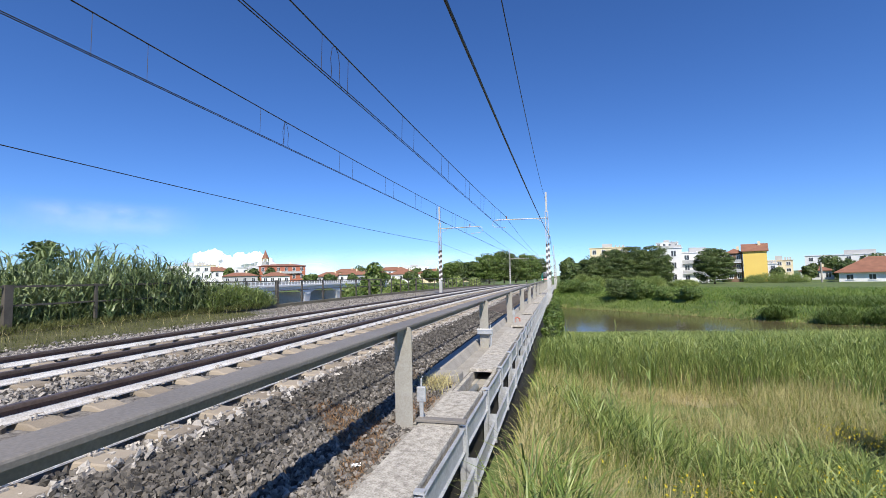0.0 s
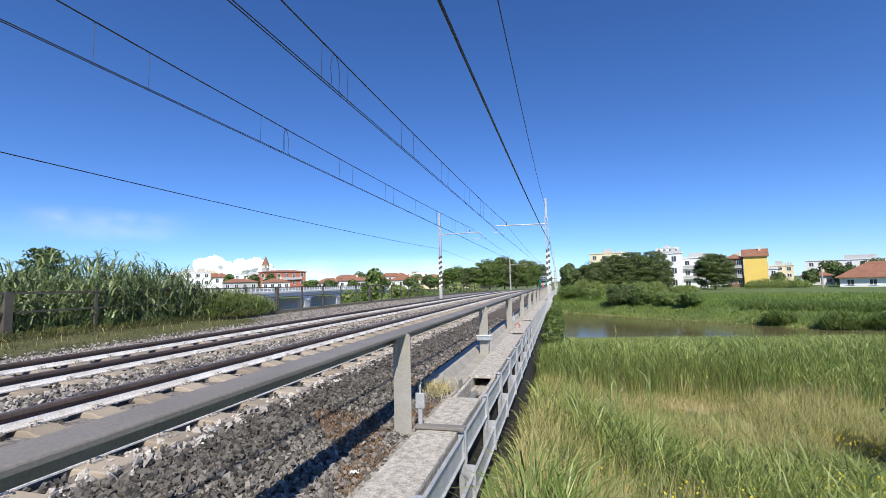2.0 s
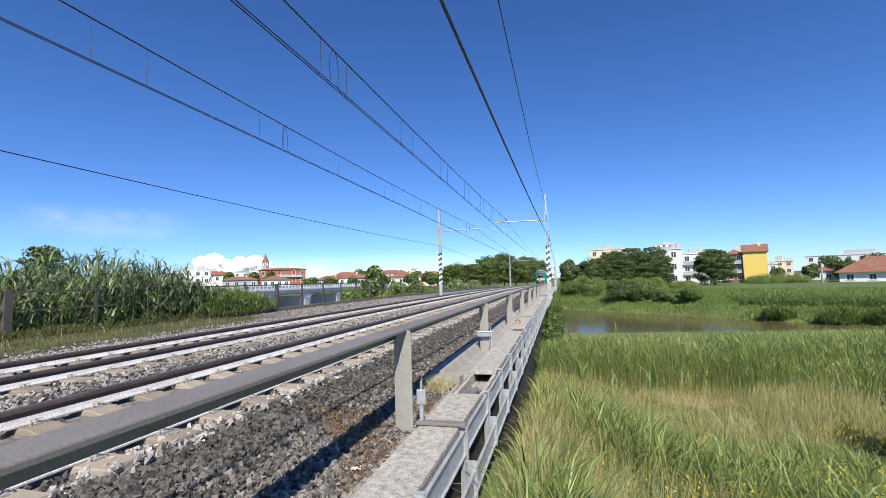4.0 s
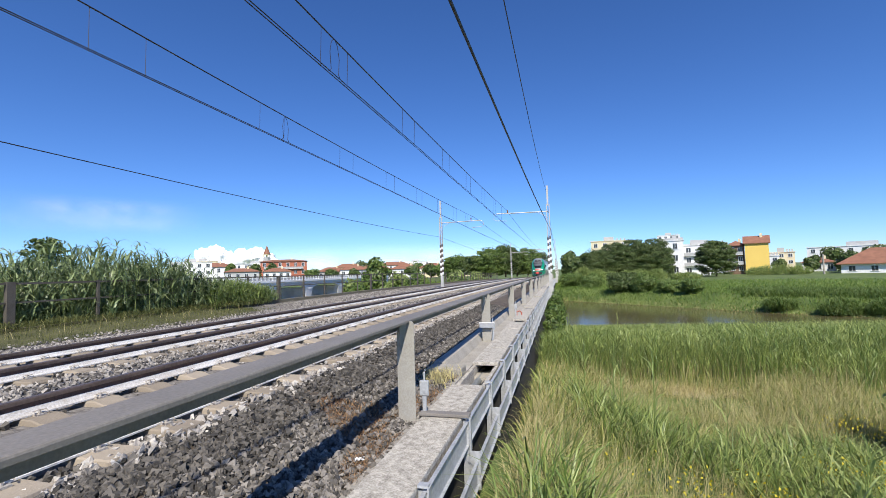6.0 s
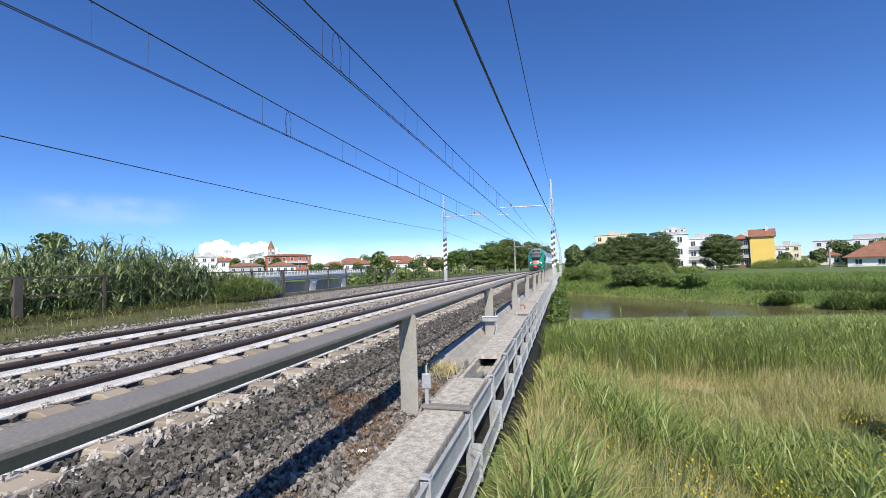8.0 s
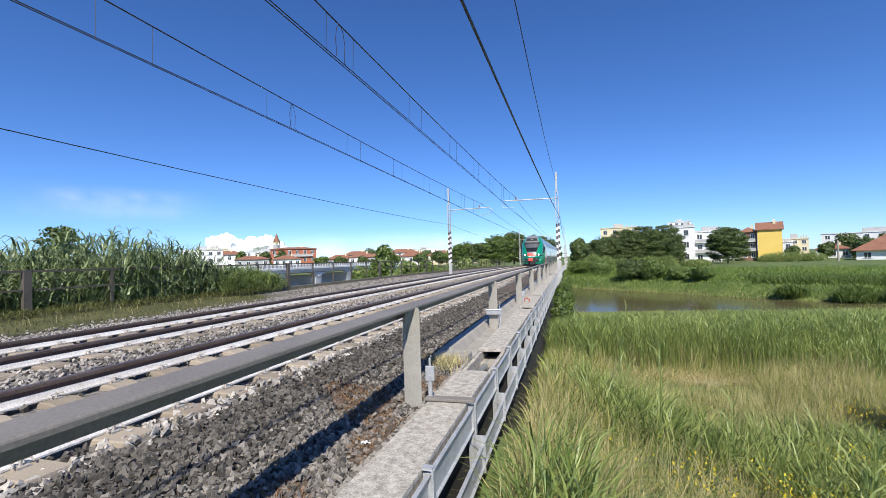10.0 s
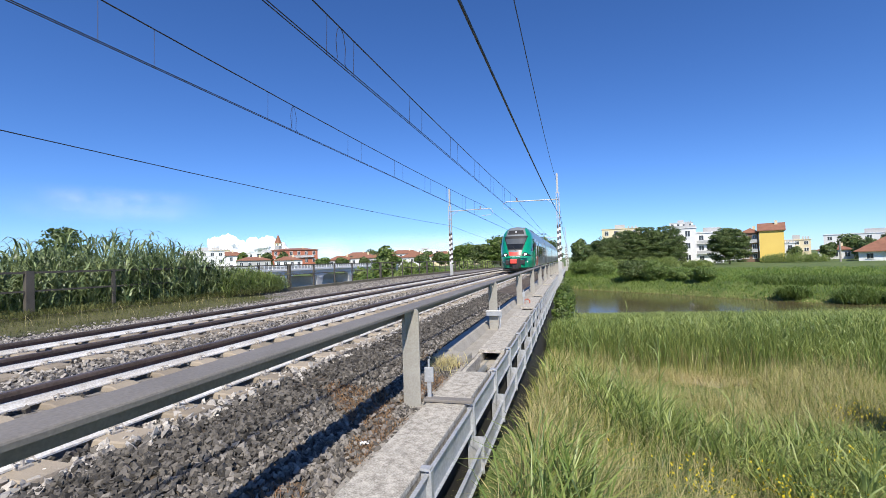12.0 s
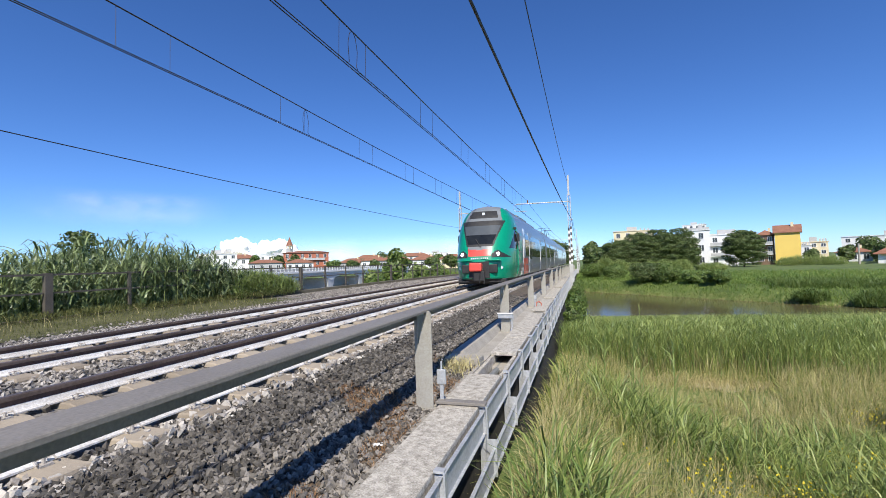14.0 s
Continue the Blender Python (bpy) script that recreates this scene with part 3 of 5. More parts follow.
def build_trough():
    tr = empty("cable_trough", "weathered concrete cable trough with lids, some missing", "cable trough")
    part("trough_wall", sweep(bmesh.new(), rect(-1.63, -1.575, -0.80, -0.475), span(-2, 117)), M["concrete"], tr)
    part("trough_wall", sweep(bmesh.new(), rect(-1.265, -1.21, -0.80, -0.475), span(-2, 117)), M["concrete"], tr)
    part("trough_ledge", sweep(bmesh.new(), [(-1.735, -0.80), (-1.632, -0.80), (-1.632, -0.455), (-1.725, -0.462), (-1.735, -0.472)], span(-2, 6.58)), M["kerb"], tr, "smooth concrete ledge beside the lids")
    # shade inside the trough is painted: the floor takes the dark bed colour
    part("trough_floor", sweep(bmesh.new(), rect(-1.575, -1.265, -0.80, -0.76), span(-2, 117)), M["bed_dark"], tr, "trough floor coloured dark as the shade inside")
    cuts = [-2.0] + [v for h in HATCHES for v in h] + [117.0]
    for a, b in zip(cuts[::2], cuts[1::2]):
        n = max(1, round((b - a) / 1.6))
        if a < 0:
            edges = [-2.0, 0.9, 4.6, b]
        else:
            edges = [a + (b - a) * i / n for i in range(n + 1)]
        for p, q in zip(edges, edges[1:]):
            bm = bx(-1.635, -1.205, p + 0.006, q - 0.006, -0.475, -0.415 + random.uniform(-0.006, 0.004), 0.008)
            lid = part("lid", bm, M["concrete"], tr)
            lid.location.z = zt((p + q) / 2)
    for i, (x, z, r) in enumerate(((-1.50, -0.67, 0.055), (-1.40, -0.70, 0.04), (-1.33, -0.69, 0.05))):
        tagged(part("cable", tube(bmesh.new(), [(x + 0.01 * math.sin(y * 1.7 + i), y, z + zt(y)) for y in np.arange(-2, 80, 1.0)], r, 8), M["cable"] if i else M["tgrey"]), "thick power cable lying in the concrete trough", "cable", "trough cables")
    tagged(part("joint_cover", bx(-1.665, -1.125, 4.55, 4.66, -0.410, -0.378, 0.006), M["handrail"]), "flat grey strip over a lid joint", "joint cover")
    # fills the gap behind the guard strips with painted shade
    tagged(part("girder", sweep(bmesh.new(), rect(-1.30, -1.225, -2.75, -0.805), span(-2, 117)), M["girder"]), "near-black steel girder coloured as the shade beneath the cable trough", "girder", kind="structure")
    # steel guard strips on brackets outside the trough
    gd = empty("side_guard", "two galvanised steel strips on brackets along the trough", "guard rail")
    for x, z0, z1 in ((-1.165, -0.70, -0.455), (-1.06, -1.07, -0.83)):
        prof = [(x - 0.004, z0), (x + 0.03, z0), (x + 0.03, z0 + 0.008), (x + 0.004, z0 + 0.008), (x + 0.004, z1 - 0.008), (x + 0.03, z1 - 0.008), (x + 0.03, z1), (x - 0.004, z1)]
        for a in np.arange(-1.4, 60, 3.0):
            part("strip", sweep(bmesh.new(), prof, [a + 0.02, a + 1.5, a + 2.99]), M["galv"], gd)
    me = None
    for y in np.arange(-1.4, 110, 1.5):
        if me is None:
            bm = bmesh.new()
            box(bm, -1.200, -1.120, -0.03, 0.03, -0.425, -0.405)
            box(bm, -1.128, -1.112, -0.03, 0.03, -0.74, -0.425)
            box(bm, -1.128, -1.02, -0.035, -0.025, -1.12, -0.74)
            box(bm, -1.20, -1.128, -0.005, 0.005, -1.12, -0.45)
            b = part("bracket", bm, M["galv"], gd)
            me = b.data
        else:
            b = new("bracket", me)
            b.parent = gd
        b.location = (0, y, zt(y))


build_trough()


# ---------- far fence ----------
def build_fence():
    fn = empty("fence", "brown weathered steel fence with two rails along the line", "fence")
    ys = [-5] + span(-2, 117)
    part("top_rail", sweep(bmesh.new(), rect(-15.58, -15.52, 1.10, 1.16), ys), M["fence"], fn)
    part("middle_rail", sweep(bmesh.new(), rect(-15.57, -15.53, 0.55, 0.60), ys), M["fence"], fn)
    thick, thin = None, None
    y, k = 9.35 - 2.55 * 5, 0
    while y < 116:
        big = k % 5 == 0
        src = thick if big else thin
        if src is None:
            w = 0.11 if big else 0.05
            p = part("fence_post", bx(-15.55 - w / 2 - 0.02, -15.55 + w / 2, -w, w, -0.18, 1.18, 0.006), M["fence"], fn)
            if big:
                thick = p.data
            else:
                thin = p.data
        else:
            p = new("fence_post", src)
            p.parent = fn
        p.location = (0, y, zt(y))
        y += 2.55
        k += 1


build_fence()


# ---------- masts and overhead line ----------
def lattice(bm, w, d, z0, z1, step):
    """Two channels joined by zigzag flats on both faces."""
    for s in (-1, 1):
        box(bm, s * w - 0.03, s * w + 0.03, -d, d, z0, z1)
    z, k = z0, 1
    while z < z1 - step:
        for f in (-d, d):
            tube(bm, [(-w * k, f, z), (w * k, f, z + step)], 0.014, 4)
        z += step
        k = -k


def build_mast(x, y, inward, reach, top):
    g = zt(y)
    ms = empty("catenary_mast", "slim galvanised lattice mast with black and white warning bands", "mast", "catenary masts", m=pose(x, y, g))
    bm = bmesh.new()
    box(bm, -0.14, 0.14, -0.12, 0.12, -1.2, 0.8)
    box(bm, -0.25, 0.25, -0.25, 0.25, -1.3, -0.45)
    part("mast_base", bm, M["mast"], ms)
    bm = bmesh.new()
    lattice(bm, 0.11, 0.09, 3.8, top - 1.6, 0.4)
    box(bm, -0.07, 0.07, -0.07, 0.07, top - 1.7, top)
    part("mast_shaft", bm, M["mast"], ms)
    n = 12
    for i in range(n):
        z0 = 0.8 + 3.0 * i / n
        bm = bmesh.new()
        for s in (-1, 1):
            box(bm, s * 0.085 - 0.07, s * 0.085 + 0.07, -0.10, 0.10, z0 + (0.1 if s > 0 else 0), z0 + 3.0 / n + (0.1 if s > 0 else 0))
        if i % 2 == 0:
            part("warning_band", bm, M["mast_white"], ms, "white painted warning band")
        else:
            part("warning_band", bm, M["mast_black"], ms, "black painted warning band")
    arm = bmesh.new()
    tube(arm, [(0, 0, 6.0), (inward * reach, 0, 6.05)], 0.045, 8)
    tube(arm, [(inward * 0.1, 0, 5.55), (inward * 0.9, 0, 6.0)], 0.02, 6)
    part("cantilever", arm, M["mast"], ms)
    tx = inward * (reach - 0.95)
    bm = tube(bmesh.new(), [(inward * reach, 0, 6.05), (inward * (reach + 0.22), 0, 5.9), (inward * (reach + 0.28), 0, 5.6), (inward * (reach + 0.1), 0, 5.45), (inward * (reach - 0.85), 0, 5.38)], 0.025, 6)
    part("registration_arm", bm, M["mast"], ms)
    bm = bmesh.new()
    tube(bm, [(tx, 0, 6.06), (tx, 0, 6.14), (tx, 0, 6.2), (tx, 0, 6.28), (tx, 0, 6.36)], [0.03, 0.06, 0.04, 0.06, 0.03], 8)
    part("insulator", bm, M["insul"], ms, "brown ribbed insulator")
    bm = bmesh.new()
    tube(bm, [(0, 0, 4.5), (inward * -0.25, 0, 4.5)], 0.03, 6)
    tube(bm, [(0, 0, top - 0.4), (inward * -0.1, 0, top - 0.4)], 0.03, 6)
    part("cable_bracket", bm, M["mast"], ms)


for yy in (38.6, 100, 160, 220):
    build_mast(-0.92, yy, -1, 4.35, 8.2)
for yy in (42.5, 108, 163, 222):
    build_mast(-11.35, yy, 1, 4.0, 8.2)


def sagging(a, b, za, zb, sag, n=16):
    return [(a + (b - a) * i / n, za + (zb - za) * i / n - sag * 4 * (i / n) * (1 - i / n)) for i in range(n + 1)]


def build_wires():
    for cx, masts, dx in ((-4.45, (-20, 38.6, 100, 160, 220), 0.0), (-8.0, (-18, 42.5, 108, 163, 222), 0.0)):
        lab = "dark overhead contact line with droppers"
        line = empty("overhead_line", lab, "overhead line", "overhead lines")
        for q in (-0.03, 0.03):
            pts = []
            for i, (a, b) in enumerate(zip(masts, masts[1:])):
                s = -0.28 if i % 2 else 0.28
                for k in range(12):
                    y = a + (b - a) * k / 12
                    pts.append((cx + q + s * (1 - 2 * k / 12) * 0.6, y, 5.16 + zt(y)))
            part("contact_wire", tube(bmesh.new(), pts, 0.010, 5), M["wire"], line)
        pts = []
        for a, b in zip(masts, masts[1:]):
            pts += [(cx, y, z + zt(y)) for y, z in sagging(a, b, 6.4, 6.4, 0.46, 14)[:-1]]
        part("messenger_wire", tube(bmesh.new(), pts, 0.015, 5), M["wire"], line)
        for a, b in zip(masts[:3], masts[1:3]):
            sp = b - a
            for k in range(14):
                y = (7.6 if cx > -6 else 5.85) + (k - 4) * 4.65 + 0.0
                for d in (0, 1.12):
                    yy = y + d
                    if a < 0 and a + 3 < yy < b - 2:
                        t = (yy - a) / sp
                        zm = 6.4 - 0.46 * 4 * t * (1 - t)
                        part("dropper", tube(bmesh.new(), [(cx, yy, zm), (cx - 0.04, yy + 0.02, 5.16)], 0.006, 4), M["wire"], line)
        # slack jumper loops
        for y in ((7.75, 8.5) if cx > -6 else (11.35, 12.0)):
            s = 1 if y in (7.75, 11.35) else -1
            pts = [(cx, y + s * 0.0 + 0.1 * s, 5.17), (cx, y + s * 0.22, 5.25), (cx, y + s * 0.18, 5.6), (cx, y + s * 0.25, 5.85), (cx, y + s * 0.36, 5.95)]
            part("jumper", tube(bmesh.new(), pts, 0.007, 5), M["wire"], line)
    def run(name, label, xs, masts, z, sag, r, m, drift=0.0):
        pts = []
        for a, b in zip(masts, masts[1:]):
            pts += [(xs + drift * (min(y, 38.6) - 5), y, zz + zt(y)) for y, zz in sagging(a, b, z, z, sag, 14)[:-1]]
        tagged(part(name, tube(bmesh.new(), pts, r, 6), m), label, "cable")
    run("feeder_cable", "thick black cable slung from mast to mast", -1.16, (-20, 38.6, 100, 160, 220), 4.5, 0.55, 0.02, M["cable"], 0.012)
    run("earth_wire", "thin bare earth wire along the mast tops", -1.02, (-20, 38.6, 100, 160, 220), 7.75, 1.25, 0.012, M["wire"])
    run("side_cable", "dark cable slung along the far row of masts", -11.35, (-20, 42.5, 108, 163, 222), 4.6, 0.52, 0.012, M["cable"])


build_wires()


# ---------- the train ----------
def prof_w(z):
    """Half width of the body at a height over the rail."""
    return float(np.interp(z, [0.15, 0.35, 0.9, 1.6, 2.4, 2.9, 3.3, 3.6, 3.78, 3.87], [1.26, 1.32, 1.40, 1.41, 1.38, 1.30, 1.16, 0.94, 0.68, 0.05]))


def nose_y(z):
    """How far the front leans back at a height."""
    return float(np.interp(z, [0.15, 0.4, 0.75, 1.1, 1.4, 1.8, 2.3, 2.9, 3.3, 3.6, 3.78, 3.87], [0.30, 0.06, 0.0, 0.02, 0.10, 0.26, 0.55, 0.98, 1.32, 1.7, 2.1, 2.5]))


NOSE_LEN = 3.0


def nose_point(a, z, off=0.0):
    w, y0 = prof_w(z), nose_y(z)
    s, c = math.sin(a), math.cos(a)
    x = w * math.copysign(abs(s) ** 0.72, s)
    y = y0 + (NOSE_LEN - y0) * (1 - abs(c) ** 0.62)
    return Vector((x, y - off, z))


def build_nose(train):
    cols, rows = 150, 110
    A = [-math.pi / 2 + math.pi * i / cols for i in range(cols + 1)]
    Z = [0.15 + (3.87 - 0.15) * j / rows for j in range(rows + 1)]
    P = [[nose_point(a, z) for a in A] for z in Z]
    regs = {}

    def region(p):
        x, y, z = abs(p.x), p.y, p.z
        if z < 0.34:
            return "skirt"
        if 1.80 < z < 3.02 and x < 0.60 + 0.34 * (z - 1.80) and y < 1.9:
            if 1.9 < z < 2.78 and x < 0.52 + 0.34 * (z - 1.80):
                return "blind" if z > 2.34 else "windscreen"
            return "windscreen_surround"
        if z >= 3.02 and x < 0.90 - 0.3 * (z - 3.0):
            if 3.16 < z < 3.52 and x < 0.70 - 0.3 * (z - 3.16):
                return "destination_display"
            return "roof_cowl"
        if 1.36 < z <= 1.80 and x < 0.50 + 0.12 * (z - 1.36) and y < 1.2:
            return "cowl_panel" if z > 1.64 + 0.1 * x else "red_panel"
        if 1.30 < z < 1.30 + 0.31 * max(0, 1 - abs(x - 0.80) / 0.46) + 0.03 and 0.55 < x < 1.28 and y < 1.3:
            return "headlamp_surround"
        if 1.72 < z < 2.72 and 1.05 < y < 2.40 and x > 1.0 and z < 1.72 + (y - 1.05) * 0.85 + 0.02:
            return "cab_side_window"
        if z > 3.74:
            return "roof_cowl"
        return "shell"

    for j in range(rows):
        for i in range(cols):
            c = (P[j][i] + P[j + 1][i + 1]) / 2
            kind = region(c)
            # the lamp surrounds and cab windows are one piece a side
            regs.setdefault((kind, c.x > 0 if kind in ("headlamp_surround", "cab_side_window") else True), []).append((i, j))
    look_of = {"shell": ("green", "glossy green painted cab shell"), "skirt": ("black", "black lower skirt"), "windscreen": ("glass", "dark glossy windscreen"), "blind": ("blind", "grey sun blind behind the windscreen"),
               "windscreen_surround": ("black", "black windscreen surround"), "roof_cowl": ("tgrey", "grey roof cowl"), "destination_display": ("black", "dark destination display"), "red_panel": ("red", "red panel between the headlamps"),
               "cowl_panel": ("tgrey", "grey panel under the windscreen"), "headlamp_surround": ("black", "black headlamp surround"), "cab_side_window": ("glass", "dark triangular cab side window")}
    for (name, _), cells in regs.items():
        idx, verts, faces = {}, [], []
        for i, j in cells:
            f = []
            for ii, jj in ((i, j), (i + 1, j), (i + 1, j + 1), (i, j + 1)):
                if (ii, jj) not in idx:
                    idx[(ii, jj)] = len(verts)
                    verts.append(P[jj][ii])
                f.append(idx[(ii, jj)])
            faces.append(f)
        mname, lab = look_of[name]
        mesh_ob(name, verts, faces, M[mname], train, lab, smooth=True)
    # lamps, coupler, steps, wiper, mirrors
    for s in (-1, 1):
        for ang, z, r, lit in ((0.48, 1.45, 0.085, True),):
            p = nose_point(s * ang, z)
            bm = tube(bmesh.new(), [(p.x, p.y - 0.03, z), (p.x, p.y + 0.05, z)], [r, r], 16)
            part("headlamp", bm, M["lamp"], train, "lit round white headlamp")
        p = nose_point(s * 0.62, 0.84)
        part("buffer_light", tube(bmesh.new(), [(p.x, p.y - 0.02, 0.84), (p.x, p.y + 0.05, 0.84)], 0.07, 12), M["twhite"], train, "small white marker lamp")
        x0, x1 = (0.42 * s, 0.80 * s)
        part("crash_buffer", bx(min(x0, x1), max(x0, x1), 0.04, 0.45, 0.62, 1.0, 0.04), M["black"], train, "dark grey crash absorber plate")
        part("front_step", bx(min(0.35 * s, 1.0 * s), max(0.35 * s, 1.0 * s), 0.25, 0.6, 0.20, 0.26, 0.02), M["black"], train)
        part("bumper_lip", bx(min(0.30 * s, 1.0 * s), max(0.30 * s, 1.0 * s), -0.02, 0.3, 1.16, 1.20, 0.012), M["green"], train)
        mx = s * 1.46
        bm = bx(mx - 0.07, mx + 0.07, 2.25, 2.38, 2.05, 2.45, 0.03)
        tube(bm, [(mx, 2.3, 2.45), (s * 1.34, 2.35, 2.55)], 0.025, 6)
        part("mirror", bm, M["black"], train, "black exterior mirror")
        part("camera_pod", bx(min(s * 1.30, s * 1.42), max(s * 1.30, s * 1.42), 2.0, 2.2, 2.62, 2.74, 0.03), M["black"], train)
    bm = bx(-0.40, 0.16, -0.26, 0.3, 0.70, 1.08, 0.06)
    part("coupler_cover", bm, M["red"], train, "red boxy coupler cover")
    bm = bx(-0.24, 0.26, -0.16, 0.6, 0.26, 0.72, 0.05)
    tube(bm, [(0.24, -0.12, 0.15), (0.24, -0.12, 0.85)], 0.03, 6)
    tube(bm, [(0.05, -0.16, 0.2), (0.08, -0.2, 0.6)], 0.025, 6)
    part("coupler", bm, M["black"], train, "black coupler and hoses")
    part("coupler_recess", bx(-0.46, 0.46, 0.005, 0.3, 0.4, 1.13, 0.02), M["black"], train, "black recess beside the coupler")
    for k in range(9):
        w = 0.05 if k != 4 else 0.02
        x = -0.36 + k * 0.09
        part("number_mark", bx(x, x + w, 0.012, 0.06, 1.24, 1.31), M["twhite"], train, "pale number mark")
    bm = tube(bmesh.new(), [(0.05, 0.22, 1.78), (-0.06, 0.30, 1.95), (-0.2, 0.44, 2.15)], 0.02, 5)
    part("wiper", bm, M["black"], train, "black windscreen wiper")
    part("display_digit", bx(-0.05, 0.07, 1.33, 1.36, 3.32, 3.44), M["twhite"], train, "small white destination digit")
    # black plough behind the skirt
    part("plough", bx(-1.1, 1.1, 0.5, 1.0, 0.12, 0.36, 0.03), M["black"], train)


def body_outline():
    zs = [0.35, 0.9, 1.6, 2.4, 2.9, 3.3, 3.6, 3.78, 3.87]
    right = [(prof_w(z), z) for z in zs]
    return right + [(-x, z) for x, z in reversed(right)]


def loft(bm, outline, y0, y1):
    a = [bm.verts.new((x, y0, z)) for x, z in outline]
    b = [bm.verts.new((x, y1, z)) for x, z in outline]
    n = len(outline)
    for k in range(n):
        bm.faces.new((a[k], b[k], b[(k + 1) % n], a[(k + 1) % n]))
    bm.faces.new(a); bm.faces.new(b[::-1])
    bmesh.ops.recalc_face_normals(bm, faces=bm.faces)
    return bm


def side_panel(y0, y1, z0, z1, s, out, lean=0.0):
    """A thin skin panel lying on the flank between two heights."""
    bm = bmesh.new()
    zs = [z0 + (z1 - z0) * i / 4 for i in range(5)]
    rows = []
    for z in zs:
        x = s * (prof_w(z) + out)
        k = lean * (z - z0)
        rows.append((bm.verts.new((x, y0 + k, z)), bm.verts.new((x, y1 + k, z)), bm.verts.new((x - s * 0.03, y1 + k, z)), bm.verts.new((x - s * 0.03, y0 + k, z))))
    for a, b in zip(rows, rows[1:]):
        for k in range(4):
            bm.faces.new((a[k], a[(k + 1) % 4], b[(k + 1) % 4], b[k]))
    bm.faces.new(rows[0]); bm.faces.new(rows[-1][::-1])
    bmesh.ops.recalc_face_normals(bm, faces=bm.faces)
    return bm


WHEELS = []


def build_train():
    train = empty("train", "green and silver passenger train with red nose panel and lit headlamps", "train")
    build_nose(train)
    y = NOSE_LEN
    first = True
    for car in range(4):
        L = 17.6
        y0, y1 = y, y + L
        body = part("car_body", loft(bmesh.new(), body_outline(), y0, y1), M["tsilver"], train, "silver-grey glossy car body")
        part("car_underframe", bx(-1.25, 1.25, y0 + 0.3, y1 - 0.3, 0.30, 0.60, 0.05), M["black"], train)
        if first:
            for s in (-1, 1):
                part("green_flank", side_panel(y0 - 0.02, y0 + 0.9, 0.36, 3.19, s, 0.006, 0.25), M["green"], train, "green flank behind the cab")
                part("white_slash", side_panel(y0 + 1.0, y0 + 1.7, 0.40, 2.9, s, 0.010, 0.55), M["twhite"], train, "slanting white stripe")
                part("red_slash", side_panel(y0 + 2.2, y0 + 4.2, 0.40, 1.25, s, 0.012, -0.7), M["red"], train, "slanting red stripe")
                part("cab_door", side_panel(y0 - 0.55, y0 - 0.02, 0.5, 2.75, s, 0.03), M["green"], train)
                part("cab_door_window", side_panel(y0 - 0.46, y0 - 0.12, 1.6, 2.5, s, 0.036), M["glass"], train)
        for s in (-1, 1):
            # window band between doors, glossy and dark
            doors = (y0 + 4.6, y0 + 12.0)
            edges = [y0 + (2.7 if first else 0.6), doors[0], doors[0] + 1.4, doors[1], doors[1] + 1.4, y1 - 0.5]
            for a, b in zip(edges[::2], edges[1::2]):
                n = max(1, round((b - a) / 1.9))
                for i in range(n):
                    p, q = a + (b - a) * i / n, a + (b - a) * (i + 1) / n
                    part("window", side_panel(p + 0.03, q - 0.03, 1.35, 2.62, s, 0.010), M["glass"], train, "dark glossy side window")
                part("lower_stripe", side_panel(a, b, 0.62, 0.98, s, 0.008), M["tgrey"], train)
            for d in doors:
                door = part("door", side_panel(d + 0.05, d + 1.35, 0.42, 2.7, s, 0.016), M["tgrey"], train, "grey passenger door")
                part("door_edge", side_panel(d - 0.06, d + 0.04, 0.42, 2.75, s, 0.02), M["twhite"], door, "pale door edge")
                part("door_window", side_panel(d + 0.15, d + 0.62, 1.2, 2.5, s, 0.022), M["glass"], door)
                part("door_window", side_panel(d + 0.78, d + 1.25, 1.2, 2.5, s, 0.022), M["glass"], door)
        # roof equipment
        for a, b, h in ((y0 + 1.2, y0 + 5.0, 0.30), (y0 + 5.6, y0 + 10.5, 0.38), (y0 + 11.2, y0 + 16.2, 0.32)):
            part("roof_unit", bx(-0.62, 0.62, a, b, 3.70, 3.62 + h, 0.06), M["tgrey"], train, "grey roof equipment box")
        if car in (1, 2):
            bm = bmesh.new()
            b0 = y0 + (15.5 if car == 1 else 2)
            for s in (-0.4, 0.4):
                tube(bm, [(s, b0, 4.0), (s * 0.7, b0 + 1.2, 4.45), (s * 0.5, b0, 5.02)], 0.025, 5)
            tube(bm, [(-0.8, b0, 4.95), (-0.5, b0, 5.08), (0.5, b0, 5.08), (0.8, b0, 4.95)], 0.03, 6)
            part("pantograph", bm, M["black"], train, "raised pantograph touching the wire")
        # bogies
        bogies = [y0 + (1.2 if first else 0.0)] + ([y1 + 0.35] if car == 3 else [])
        for b in bogies:
            for s in (-1, 1):
                part("bogie_frame", bx(min(s * 0.95, s * 1.15), max(s * 0.95, s * 1.15), b - 1.9, b + 1.9, 0.32, 0.62, 0.05), M["black"], train)
            for ax in (-1.35, 1.35):
                bm = bmesh.new()
                for s in (-1, 1):
                    tube(bm, [(s * 0.68, 0, 0), (s * 0.72, 0, 0), (s * 0.82, 0, 0)], [0.47, 0.44, 0.43], 24)
                tube(bm, [(-0.9, 0, 0), (0.9, 0, 0)], 0.09, 10)
                for s in (-1, 1):
                    for k in range(4):
                        c, q = math.cos(k * math.pi / 2), math.sin(k * math.pi / 2)
                        tube(bm, [(s * 0.82, c * 0.25, q * 0.25), (s * 0.84, c * 0.25, q * 0.25)], 0.05, 6)
                w = part("wheelset", bm, M["wheel"], train, "worn steel wheelset")
